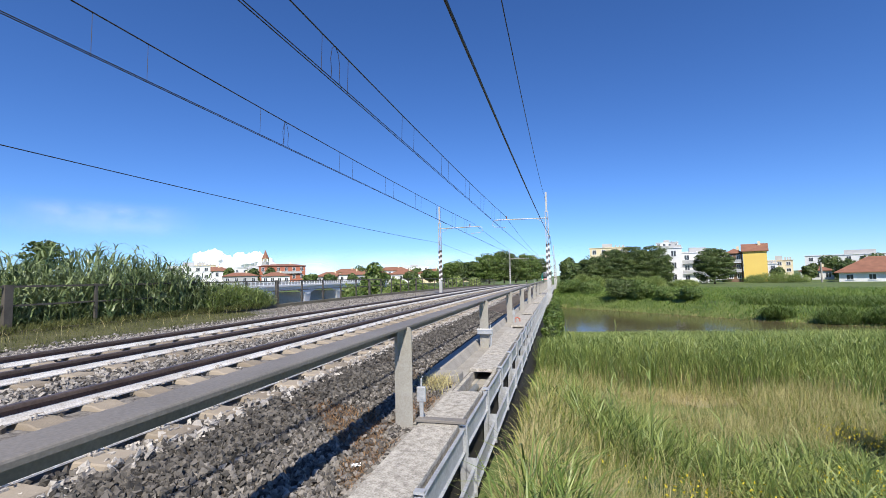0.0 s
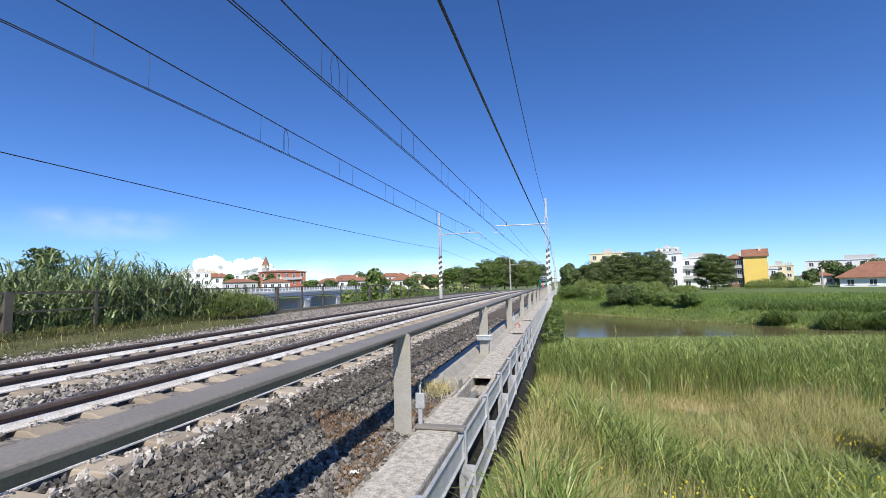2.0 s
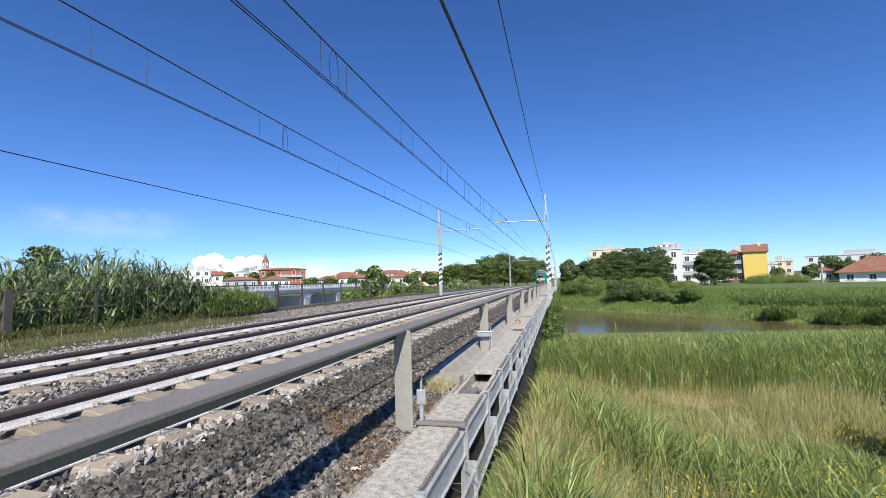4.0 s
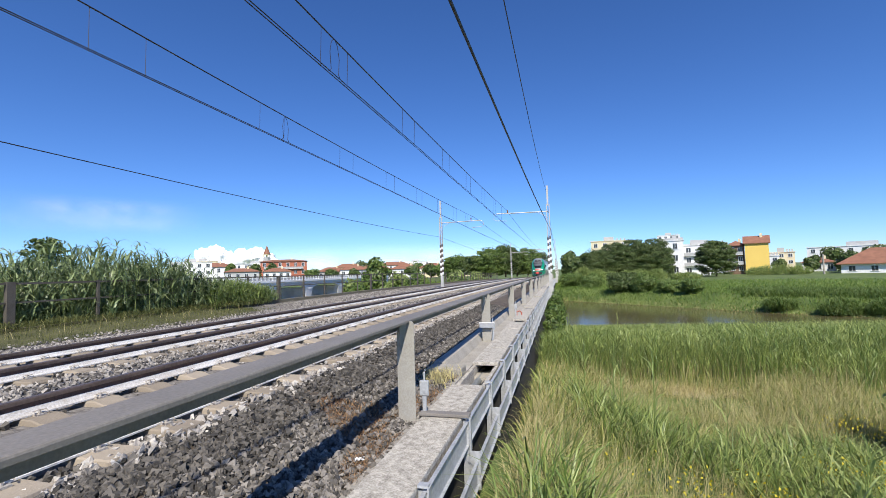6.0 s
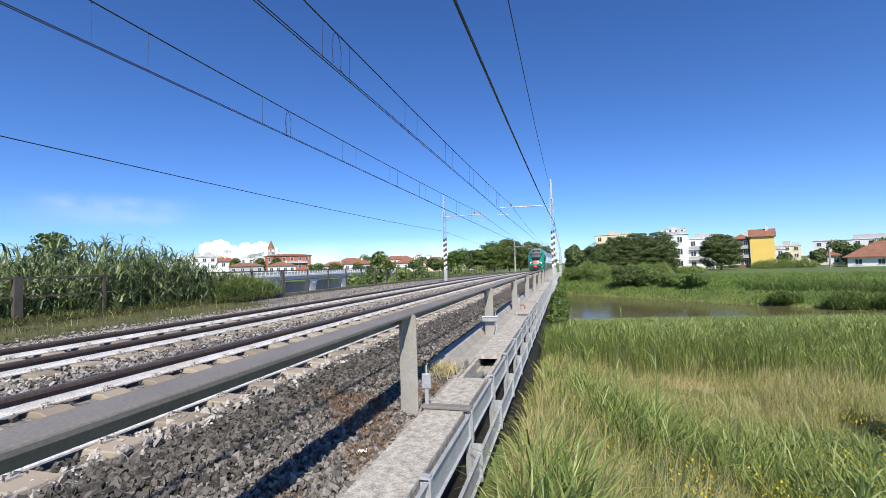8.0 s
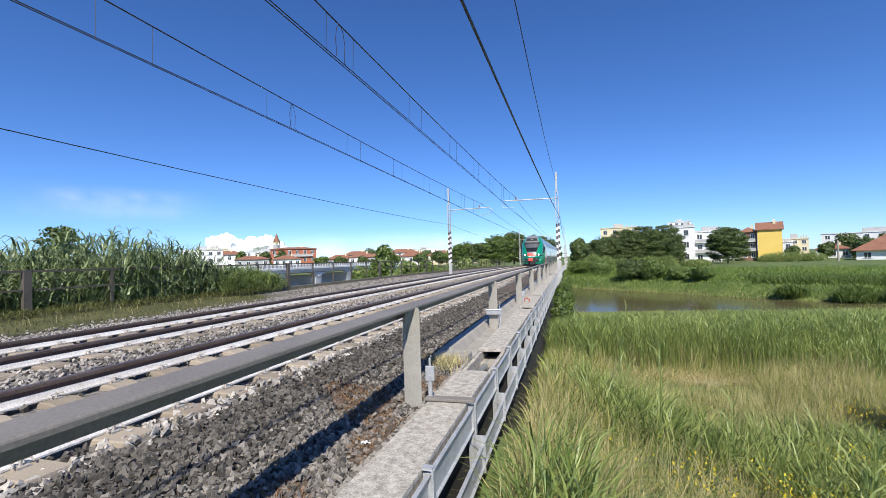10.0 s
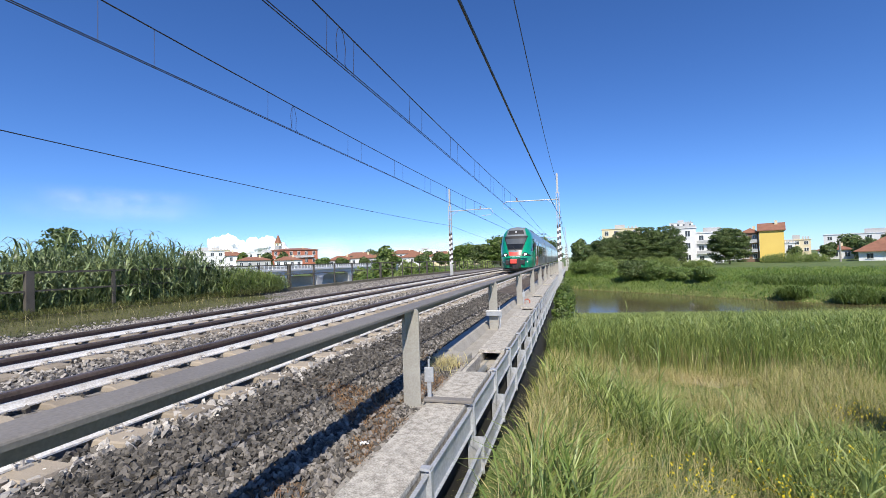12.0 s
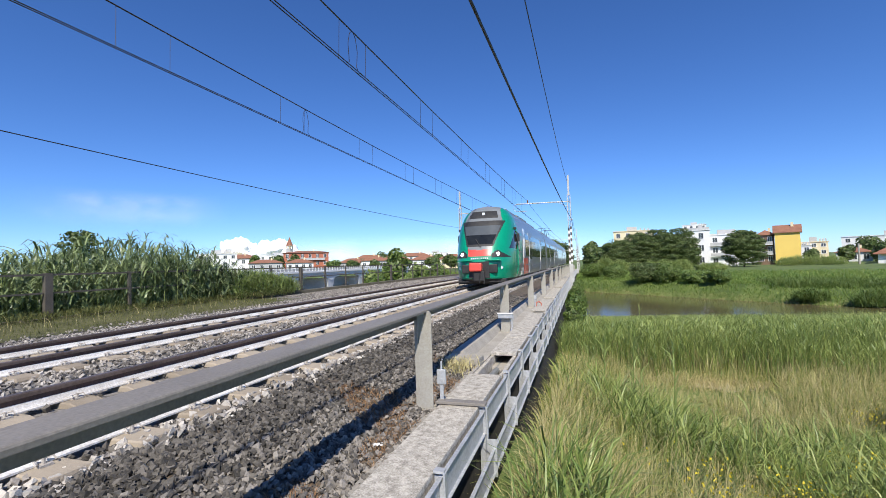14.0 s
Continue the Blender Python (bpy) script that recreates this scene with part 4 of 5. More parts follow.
                w.location = (0, b + ax, 0.44)
                if first and car == 0:
                    WHEELS.append((w, b + ax))
        if car < 3:
            part("gangway", loft(bmesh.new(), [(x * 0.9, z * 0.98 + 0.02) for x, z in body_outline()], y1 + 0.002, y1 + 0.648), M["black"], train, "black concertina gangway")
        y = y1 + 0.65
        first = False
    return train


def train_y(t):
    k = 14.0 - t
    return 19.3 + 8.6 * k + 0.075 * k * k


train = build_train()


# ---------- grass, reeds and leaves ----------
def np_mesh(name, v, quads, tris, material, label, category, kind="stuff"):
    me = bpy.data.meshes.new(name)
    nq, nt_ = len(quads), len(tris)
    me.vertices.add(len(v)); me.loops.add(nq * 4 + nt_ * 3); me.polygons.add(nq + nt_)
    me.vertices.foreach_set("co", v.reshape(-1).astype(np.float32))
    me.loops.foreach_set("vertex_index", np.concatenate([quads.reshape(-1), tris.reshape(-1)]).astype(np.int32))
    me.polygons.foreach_set("loop_start", np.concatenate([np.arange(nq) * 4, nq * 4 + np.arange(nt_) * 3]).astype(np.int32))
    me.update()
    me.materials.append(material)
    ob = new(name, me)
    if kind:
        tagged(ob, label, category, kind=kind)
    return ob


def blade_arrays(pts, h, w, lean, rng, droop=0.5):
    """Ribbons that rise, lean and droop; 7 points each."""
    n = len(pts)
    az = rng.uniform(0, 2 * math.pi, n)
    d = np.stack([np.cos(az), np.sin(az), np.zeros(n)], 1)
    face = rng.uniform(0, 2 * math.pi, n)
    s = np.stack([np.cos(face), np.sin(face), np.zeros(n)], 1) * w[:, None]
    L = lean[:, None] * h[:, None]
    rows = []
    for f, ww in ((0, 1.0), (0.4, 0.9), (0.75, 0.6)):
        c = pts + d * (L * f ** 1.8) + np.array([0, 0, 1.0]) * (h[:, None] * (f - droop * lean[:, None] * f ** 2.5))
        rows += [c - s * ww, c + s * ww]
    rows.append(pts + d * L * 1.15 + np.array([0, 0, 1.0]) * (h[:, None] * (1 - droop * 1.25 * lean[:, None])))
    v = np.stack(rows, 1).reshape(-1, 3)
    b = np.arange(n)[:, None] * 7
    quads = np.concatenate([b + [0, 1, 3, 2], b + [2, 3, 5, 4]])
    tris = b + [4, 5, 6]
    return v, quads, tris


def blade_field(name, pts, h0, h1, w0, w1, lean0, lean1, material, label, category, seed, droop=0.5):
    rng = np.random.default_rng(seed)
    pts = np.array(pts)
    n = len(pts)
    v, q, t = blade_arrays(pts, rng.uniform(h0, h1, n), rng.uniform(w0, w1, n), rng.uniform(lean0, lean1, n), rng, droop)
    return np_mesh(name, v, q, t, material, label, category)


def scatter(n, seed, x0, x1, y0, y1, keep=None, power=1.0):
    rng = random.Random(seed)
    out = []
    while len(out) < n:
        x, y = rng.uniform(x0, x1), y0 + (y1 - y0) * rng.random() ** power
        if keep is None or keep(x, y, rng):
            out.append((x, y, ground_z(x, y) - 0.03))
    return out


def reed_front(x):
    return 17.0 - 0.10 * x


def build_near_meadow():
    def keep(x, y, rng):
        if y > 12 and x > -1:
            # thin out over the bare patch
            if 13.6 < y < 17.3 and 0.09 * y < x < 0.34 * y and rng.random() < 0.8 + 0.5 * noise.noise((x * 1.2, y * 1.2, 2.0)):
                return False
        if x > 0.6 * y + 1.5 and rng.random() < 0.85:
            return False
        return x > -0.85 + 0.02 * y and noise.noise((x * 0.5, y * 0.5, 1.0)) > -0.5 * rng.random() - 0.08
    blade_field("meadow_grass", scatter(95000, 1, -1.0, 17, 1.0, 18, keep, 1.3), 0.25, 0.85, 0.002, 0.0065, 0.2, 1.0, M["grass"], "tall tangled green meadow grass", "grass", 1)
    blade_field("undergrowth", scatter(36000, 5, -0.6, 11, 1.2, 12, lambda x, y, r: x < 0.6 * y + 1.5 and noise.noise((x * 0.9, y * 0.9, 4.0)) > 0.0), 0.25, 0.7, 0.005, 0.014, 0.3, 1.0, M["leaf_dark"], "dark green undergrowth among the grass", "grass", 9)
    blade_field("dry_grass", scatter(42000, 2, -0.9, 18, 1.2, 19, keep, 1.2), 0.4, 1.1, 0.0015, 0.0042, 0.05, 0.7, M["straw"], "dry straw-coloured grass stalks", "grass", 2)
    blade_field("coarse_grass", scatter(5500, 3, -0.6, 9, 1.6, 11, lambda x, y, r: x < 0.6 * y + 1.5 and noise.noise((x * 0.4, y * 0.4, 8.0)) > 0.05), 0.8, 1.5, 0.009, 0.016, 0.2, 0.7, M["reed"], "coarse broad green grass blades", "grass", 3)
    blade_field("verge_grass", scatter(3500, 4, -0.85, -0.4, 1.6, 30), 0.35, 0.8, 0.004, 0.008, 0.1, 0.6, M["straw"], "pale dry grass along the trough", "grass", 4)


build_near_meadow()


def reed_top(p):
    """The reed bed is tallest at its front and low at the water."""
    d = 0.956 * p[1] - 0.29 * p[0]
    if d < 14:
        return 1.5
    return min(2.5, max(0.1, 1.2 - 0.133 * d - p[2]))


def build_reeds():
    def keep(x, y, rng):
        if x > 0.6 * y + 3 and rng.random() < 0.85:
            return False
        return reed_front(x) < y < on_line(NEAR_BANK, x) - 1.0
    pts = scatter(52000, 11, -1.0, 36, 8, 37, keep, 1.0)
    pts = [p for p in pts if reed_top(p) > 0.25]
    rng = np.random.default_rng(11)
    tops = np.array([reed_top(p) for p in pts])
    v, q, t = blade_arrays(np.array(pts), tops * rng.uniform(0.5, 1.12, len(pts)), rng.uniform(0.004, 0.010, len(pts)), rng.uniform(0.05, 0.45, len(pts)), rng)
    np_mesh("river_reeds", v, q, t, M["reed"], "dense bed of green river reeds", "reeds")
    low = [p for p in pts if rng.random() < 0.3 and math.hypot(p[0], p[1]) < 21]
    blade_field("reed_stalks", low, 0.5, 1.25, 0.004, 0.009, 0.02, 0.3, M["straw"], "pale stalks at the foot of the reeds", "reeds", 15)
    blade_field("reed_leaves", [(p[0], p[1], p[2] + reed_top(p) * random.uniform(0.2, 0.8)) for p in pts for _ in (0, 1)], 0.18, 0.42, 0.006, 0.013, 0.6, 1.0, M["reed"], "arching leaves of the river reeds", "reeds", 12)
    blade_field("bank_reeds", scatter(6000, 13, -1.0, 2.2, 8, 30, lambda x, y, r: x < 0.2 + 0.04 * y), 0.5, 1.0, 0.008, 0.016, 0.1, 0.6, M["grass"], "rough grass beside the bridge", "reeds", 13)


build_reeds()


def plume(x, y, h, seed):
    """One tall reed with long leaves and a feathery head."""
    z = ground_z(x, y)
    rd = empty("tall_reed", "tall pale green reed with long drooping leaves", "reed", "tall reeds", m=pose(x, y, z))
    rng = random.Random(seed)
    part("stem", tube(bmesh.new(), [(0, 0, -0.05), (0.02, 0.01, h * 0.5), (0.06, 0.03, h)], [0.010, 0.008, 0.004], 6), M["leaf_light"], rd)
    for k in range(9):
        f = 0.3 + 0.07 * k
        a = rng.uniform(0, 6.28)
        L = rng.uniform(0.35, 0.6)
        pts = np.array([[0.04 * f, 0.02 * f, h * f]])
        r2 = np.random.default_rng(seed * 20 + k)
        v, q, t = blade_arrays(pts, np.array([L]), np.array([0.014]), np.array([0.7]), r2, 0.4)
        ob = np_mesh("leaf", v, q, t, M["leaf_light"], "", "", "")
        ob.parent = rd


for i, (x, y, h) in enumerate(((0.75, 9.5, 2.0), (2.3, 8.2, 1.7), (0.95, 10.2, 1.8), (3.5, 7.0, 1.5), (3.2, 6.5, 1.4), (3.0, 6.2, 1.5), (3.7, 7.3, 1.6), (2.0, 19.5, 2.3), (1.2, 7.9, 2.55), (-0.05, 12.0, 2.35), (0.1, 12.3, 2.1), (0.3, 11.6, 2.0))):
    plume(x, y, h, i + 1)


def build_flowers():
    rng = np.random.default_rng(5)
    pts = []
    for cx, cy, n in ((2.5, 5.0, 130), (2.1, 4.7, 110), (1.7, 4.5, 80), (2.9, 5.6, 110), (3.1, 6.1, 70), (3.9, 7.8, 60), (1.1, 4.4, 40), (5.0, 10.0, 80), (2.4, 6.2, 50), (1.3, 5.4, 30)):
        for k in range(n * 2):
            x, y = cx + rng.normal() * 0.3, cy + rng.normal() * 0.3
            pts.append((x, y, ground_z(x, y) + rng.uniform(0.85, 1.15)))
    blade_field("yellow_wildflowers", pts, 0.02, 0.045, 0.006, 0.014, 0.5, 1.0, M["flower"], "clusters of small yellow wildflowers", "flowers", 6)
    dry = [(x, y, ground_z(x, y)) for x, y in ((3.6 + rng.normal() * 1.5, 16.0 + rng.normal() * 0.55) for _ in range(4200))]
    blade_field("patch_straw", dry, 0.08, 0.4, 0.003, 0.008, 0.3, 1.0, M["straw"], "short bleached straw on the bare patch", "grass", 71)
    # dead weeds on the ballast shoulder
    weeds = []
    rr = random.Random(9)
    while len(weeds) < 3800:
        x, y = rr.uniform(-2.75, -1.68), rr.uniform(1.6, 6.6)
        if noise.noise((x * 1.3, y * 0.8, 5)) > 0.2 or (x > -1.95 and noise.noise((x * 2, y * 1.5, 9)) > 0.0):
            weeds.append((x, y, bed_z(x) - 0.01))
    blade_field("dead_weeds", weeds, 0.02, 0.09, 0.0012, 0.003, 0.7, 1.0, mat("dead_weed", (0.20, 0.10, 0.045), (0.32, 0.2, 0.1), 0.9, 0, 2, 9, 0, "island"), "reddish-brown dead weeds on the shoulder", "weeds", 7)
    tuft = [(rr.gauss(-1.92, 0.12), rr.gauss(6.25, 0.18), -0.46) for _ in range(420)]
    blade_field("kerb_weeds", tuft, 0.08, 0.3, 0.002, 0.005, 0.3, 1.0, M["straw"], "yellowing weed tuft at the end of the kerb", "weeds", 70)
    blade_field("verge_weeds", [(x, y, verge_z(x, y) - 0.01) for x, y, _ in scatter(7000, 14, -15.3, -12.6, 2, 19, lambda x, y, r: x < -13.3 + 0.7 * r.random())], 0.04, 0.17, 0.003, 0.007, 0.2, 0.9, M["moss"], "short grass between ballast and fence", "grass", 8)


build_flowers()


# cane brake behind the fence
def cane_height(y):
    return float(np.interp(y, [2, 8, 11, 14, 15.5, 16.6, 17.6, 19, 21.5], [2.0, 2.25, 2.8, 3.1, 2.95, 2.4, 1.7, 1.2, 0.7]))


def build_canes():
    rng = np.random.default_rng(21)
    stems, leaves, lh, lw = [], [], [], []
    for i in range(1900):
        y = rng.uniform(2, 21.8)
        over = smooth01(10.5, 13, y)
        x = -16.1 + 0.75 * over - abs(rng.normal()) * 2.6
        h = cane_height(y) * rng.uniform(0.7, 1.1) * (1.0 - 0.3 * (x > -16.4))
        z = ground_z(x, y) if x < -15.8 else -0.3
        stems.append((x, y, z, h))
        for k in range(17):
            f = rng.uniform(0.04, 1.0)
            leaves.append((x + rng.normal() * 0.08, y + rng.normal() * 0.08, z + h * f))
            lh.append(rng.uniform(0.4, 0.85))
            lw.append(rng.uniform(0.015, 0.036))
    n = len(leaves)
    v, q, t = blade_arrays(np.array(leaves), np.array(lh), np.array(lw), rng.uniform(0.45, 1.0, n), rng, 0.75)
    np_mesh("cane_leaves", v, q, t, M["cane"], "arching blue-green leaves of a dense giant cane brake", "cane")
    s = np.array(stems)
    v, q, t = blade_arrays(s[:, :3], s[:, 3], np.full(len(s), 0.012), np.full(len(s), 0.06), rng, 0.1)
    np_mesh("cane_stems", v, q, t, M["leaf_light"], "pale upright stems of the giant canes", "cane")


build_canes()


def build_kerb_growth():
    """Bright young canes at the end of the brake and grass creeping over the kerb."""
    rr = random.Random(77)
    pts = []
    for _ in range(3600):
        y = rr.uniform(16.6, 21.0)
        pts.append((-15.1 - rr.random() * 1.3, y, -0.3 + rr.random() * (1.15 - 0.2 * abs(y - 18.3))))
    blade_field("young_cane", pts, 0.35, 0.8, 0.010, 0.024, 0.5, 1.0, M["leaf_light"], "bright yellow-green young cane leaves over the fence foot", "cane", 78, 0.7)
    pts = [(rr.uniform(-15.75, -14.9), rr.uniform(2, 20.5), -0.25 + rr.random() * 0.2) for _ in range(9000)]
    blade_field("kerb_grass", pts, 0.10, 0.28, 0.003, 0.008, 0.4, 1.0, M["moss"], "grass and moss creeping over the kerb", "grass", 79)
    pts = [(rr.uniform(-15.3, -13.2), rr.uniform(3, 18), -0.3) for _ in range(160)]
    blade_field("kerb_straw", pts, 0.2, 0.5, 0.002, 0.005, 0.1, 0.7, M["straw"], "dry straw tufts on the verge", "grass", 80)


build_kerb_growth()


# field and banks beyond the river
def build_far_grass():
    pts = scatter(60000, 31, -2, 75, 45, 150, lambda x, y, r: y > on_line(FAR_BANK, x) + 0.5 and (y - on_line(FAR_BANK, x)) < 60 * r.random() + 6)
    blade_field("far_bank_grass", pts, 0.25, 0.7, 0.018, 0.045, 0.3, 1.0, M["fieldgrass"], "rough green grass on the far bank", "grass", 31)
    pts = scatter(9000, 32, -2, 70, 30, 100, lambda x, y, r: 0.2 < y - on_line(FAR_BANK, x) < 4.0 * r.random() + 0.4)
    blade_field("bank_straw", pts, 0.15, 0.55, 0.012, 0.03, 0.3, 1.0, M["straw"], "dry pale reeds at the water's edge", "grass", 32)
    pts = scatter(7000, 33, -60, -16, 30, 140, lambda x, y, r: y > on_line(FAR_BANK, x) or y < on_line(NEAR_BANK, x))
    blade_field("left_bank_grass", pts, 0.6, 2.0, 0.04, 0.10, 0.2, 0.8, M["fieldgrass"], "rough green growth along the left bank", "grass", 33)


build_far_grass()


def build_field_reeds():
    pts = scatter(20000, 34, 22, 75, 48, 95, lambda x, y, r: 7 < y - on_line(FAR_BANK, x) < 15 + 5 * noise.noise((x * 0.2, 0, 0)))
    blade_field("field_reeds", pts, 0.6, 1.2, 0.015, 0.035, 0.2, 0.8, M["leaf_mid"], "darker belt of reeds on the far field", "reeds", 34)


build_field_reeds()


def leaf_cloud(name, lumps, n, size, material, parent=None, seed=0, label="", drop=0.0):
    """Leaf clumps on and inside a set of lumps (x, y, z, radius x, radius z)."""
    rng = np.random.default_rng(seed)
    w = np.array([l[3] ** 2 for l in lumps]); w = w / w.sum()
    which = rng.choice(len(lumps), n, p=w)
    L = np.array(lumps)[which]
    d = rng.normal(size=(n, 3)); d /= np.linalg.norm(d, axis=1, keepdims=True)
    r = rng.uniform(0.72, 1.06, n) ** 0.7
    c = L[:, :3] + d * np.stack([L[:, 3], L[:, 3], L[:, 4]], 1) * r[:, None]
    a = rng.normal(size=(n, 3)); a /= np.linalg.norm(a, axis=1, keepdims=True)
    nn = d + rng.normal(size=(n, 3)) * 0.5
    b = np.cross(nn, a); b /= np.linalg.norm(b, axis=1, keepdims=True)
    a = np.cross(b, nn); a /= np.linalg.norm(a, axis=1, keepdims=True)
    if drop:
        a = a * (1 - drop) + np.array([0, 0, -1.0]) * drop
    s = rng.uniform(0.5, 1.2, n)[:, None] * size
    v = np.stack([c - a * s, c + b * s * 0.55, c + a * s * 1.1, c - b * s * 0.55], 1).reshape(-1, 3)
    q = np.arange(n)[:, None] * 4 + np.arange(4)
    ob = np_mesh(name, v, q, np.zeros((0, 3), int), material, label, "", "")
    if parent:
        ob.parent = parent
    if label:
        ob["label"] = label
    return ob


def tree(name, label, x, y, h, r, material, seed, n=2600, size=0.42, trunk=0.25, category="tree", group="trees", z=None, drop=0.0, layered=False):
    rng = random.Random(seed)
    z = ground_z(x, y) if z is None else z
    t = empty(name, label, category, group, m=pose(x, y, z))
    if trunk:
        bm = bmesh.new()
        th = h * 0.45
        tube(bm, [(0, 0, -0.3), (0.05, 0, th * 0.5), (0, 0.08, th), (0.1, 0.0, h * 0.8)], [trunk, trunk * 0.8, trunk * 0.6, trunk * 0.15], 8)
        for k in range(6):
            a = k * 1.05 + rng.random()
            zz = th * rng.uniform(0.5, 1.0)
            tube(bm, [(0, 0, zz), (math.cos(a) * r * 0.35, math.sin(a) * r * 0.35, zz + h * 0.14), (math.cos(a) * r * 0.7, math.sin(a) * r * 0.7, zz + h * 0.24)], [trunk * 0.45, trunk * 0.3, trunk * 0.1], 5)
        part("trunk", bm, M["bark"], t)
    lumps = []
    base = h * (0.07 if trunk else 0.03)
    for k in range(13):
        a, f = rng.uniform(0, 6.28), rng.random() ** 0.6
        zz = base + (h - base) * rng.uniform(0.15, 0.85)
        prof = math.sqrt(max(0.05, 1 - ((zz - base) / (h - base) * 2 - 0.9) ** 2))
        rr = r * rng.uniform(0.32, 0.5)
        lumps.append((math.cos(a) * (r - rr) * f * prof, math.sin(a) * (r - rr) * f * prof, zz, rr, min(rr, (h - base) * 0.3)))
    lumps.append((0, 0, base + (h - base) * 0.52, r * 0.72, (h - base) * 0.42))
    lumps.append((0.1 * r, 0, h - r * 0.4, r * 0.42, r * 0.38))
    if layered:
        for k in range(120):
            a, u = rng.uniform(0, 6.28), rng.uniform(0.0, 0.97)
            prof = math.sqrt(max(0.04, 1 - (u * 2 - 0.85) ** 2 / 1.35))
            rr = r * rng.uniform(0.18, 0.32)
            lumps.append((math.cos(a) * (r * prof - rr * 0.4), math.sin(a) * (r * prof - rr * 0.4), base + (h - base) * u, rr, rr * 0.34))
    leaf_cloud("crown", lumps, n, size, material, t, seed, "", drop)
    # inner mass of twigs and leaves, crown shade painted with the dark leaf colour
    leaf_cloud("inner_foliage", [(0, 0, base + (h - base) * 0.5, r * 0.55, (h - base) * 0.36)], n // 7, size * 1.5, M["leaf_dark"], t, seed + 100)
    return t


D, MI, LI = M["leaf_dark"], M["leaf_mid"], M["leaf_light"]
RIGHT_TREES = [(9.5, 139.5, 8.4, 4.4), (15.5, 139, 10.6, 4.6), (20.8, 138.5, 11.2, 4.8), (25.8, 137.5, 11.2, 4.8), (28.0, 140, 8.5, 3.4), (12, 145, 9, 4.2), (23, 145, 10, 5), (18.3, 141, 9.6, 4.2), (6.5, 143, 7.2, 3.6)]
for i, (x, y, h, r) in enumerate(RIGHT_TREES):
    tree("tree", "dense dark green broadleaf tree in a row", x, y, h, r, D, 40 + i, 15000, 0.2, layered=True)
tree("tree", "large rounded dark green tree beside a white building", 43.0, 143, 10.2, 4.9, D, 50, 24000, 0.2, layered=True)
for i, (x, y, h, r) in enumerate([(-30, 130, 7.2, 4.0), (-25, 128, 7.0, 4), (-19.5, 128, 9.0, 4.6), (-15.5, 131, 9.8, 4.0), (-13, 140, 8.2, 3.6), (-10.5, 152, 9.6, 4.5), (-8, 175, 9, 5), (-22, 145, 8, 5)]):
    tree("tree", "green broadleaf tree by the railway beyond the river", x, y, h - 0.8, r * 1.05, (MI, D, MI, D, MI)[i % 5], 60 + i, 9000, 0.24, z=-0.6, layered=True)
tree("tree", "dark pine by the far end of the bridge", 2.5, 122, 8.2, 3.0, D, 71, 2400, 0.45)
def cane_clump(x, y, h, r, seed, n=1500, material=None, label="pale green clump of drooping canes on the field edge", name="cane_clump"):
    """A fountain of long drooping leaves."""
    rng = np.random.default_rng(seed)
    cl = empty(name, label, "bush", "bushes", m=pose(x, y, ground_z(x, y)))
    a, f = rng.uniform(0, 6.28, n), np.sqrt(rng.random(n))
    top = h * (1 - 0.55 * f ** 2)
    pts = np.stack([np.cos(a) * r * f, np.sin(a) * r * 0.7 * f, top * rng.uniform(0.0, 0.72, n)], 1)
    v, q, t = blade_arrays(pts, rng.uniform(0.6, 1.3, n), rng.uniform(0.02, 0.05, n), rng.uniform(0.5, 1.0, n), rng, 0.8)
    np_mesh("leaves", v, q, t, material or LI, "", "", "").parent = cl


for i, (x, y, h, r) in enumerate([(17, 126, 3.4, 2.6), (20.5, 126, 3.8, 2.8), (24, 125, 3.8, 2.6), (14, 127, 2.6, 2.0), (54, 146, 3.0, 2.6), (57, 146, 3.8, 3.0), (60.5, 145, 3.8, 3.2), (64, 144, 3.2, 3.0), (28, 118, 2.2, 2.5), (31, 122, 2.0, 2.2)]):
    cane_clump(x, y, h, r, 90 + i)
for i, (x, y, h, r) in enumerate([(5.5, 116, 5.2, 2.4), (9.0, 118, 4.2, 2.4), (13, 126, 3.0, 2.2), (3, 108, 3.2, 2.2)]):
    cane_clump(x, y, h, r, 180 + i, 3200, None, "pale green drooping willow bush on the far bank", "willow_bush")
for i, (x, y, h, r) in enumerate([(31, 53, 1.9, 2.0), (27.5, 54.5, 2.0, 2.0), (35, 51.5, 2.0, 2.2), (40, 49, 1.9, 2.0), (23.5, 58, 1.4, 1.6)]):
    cane_clump(x, y, h, r, 190 + i, 1800, MI, "green clump of reeds at the water's edge", "reed_clump")
for i, (x, y, h, r) in enumerate([(9.5, 78, 3.0, 3.0), (12.5, 75, 2.6, 2.6), (17.5, 69, 2.0, 2.0), (11, 77, 2.7, 2.4), (15, 72, 1.5, 1.8), (2.0, 92, 2.6, 3), (5.5, 88, 2.4, 3)]):
    tree("bush", "low dark green bush at the water's edge", x, y, h, r, D if i in (0, 3) else MI, 100 + i, 5500, 0.16, 0, "bush", "bushes")
for i, (x, y, h, r) in enumerate([(-0.55, 22, 2.7, 0.6), (-0.5, 26, 3.0, 0.7), (-0.45, 31, 3.1, 0.75)]):
    tree("ivy_bush", "dark ivy-like bush against the bridge side", x, y, h, r, MI, 120 + i, 3600, 0.07, 0, "bush", "bushes", z=-3.3)
tree("bush", "leafy pale green shrub among the reeds", 6.6, 10.9, 2.3, 0.75, LI, 129, 3200, 0.06, 0, "bush", "bushes")
tree("tree", "bushy green tree behind the fence", -29.5, 68, 8.2, 2.7, MI, 130, 2600, 0.3, z=-4.2)
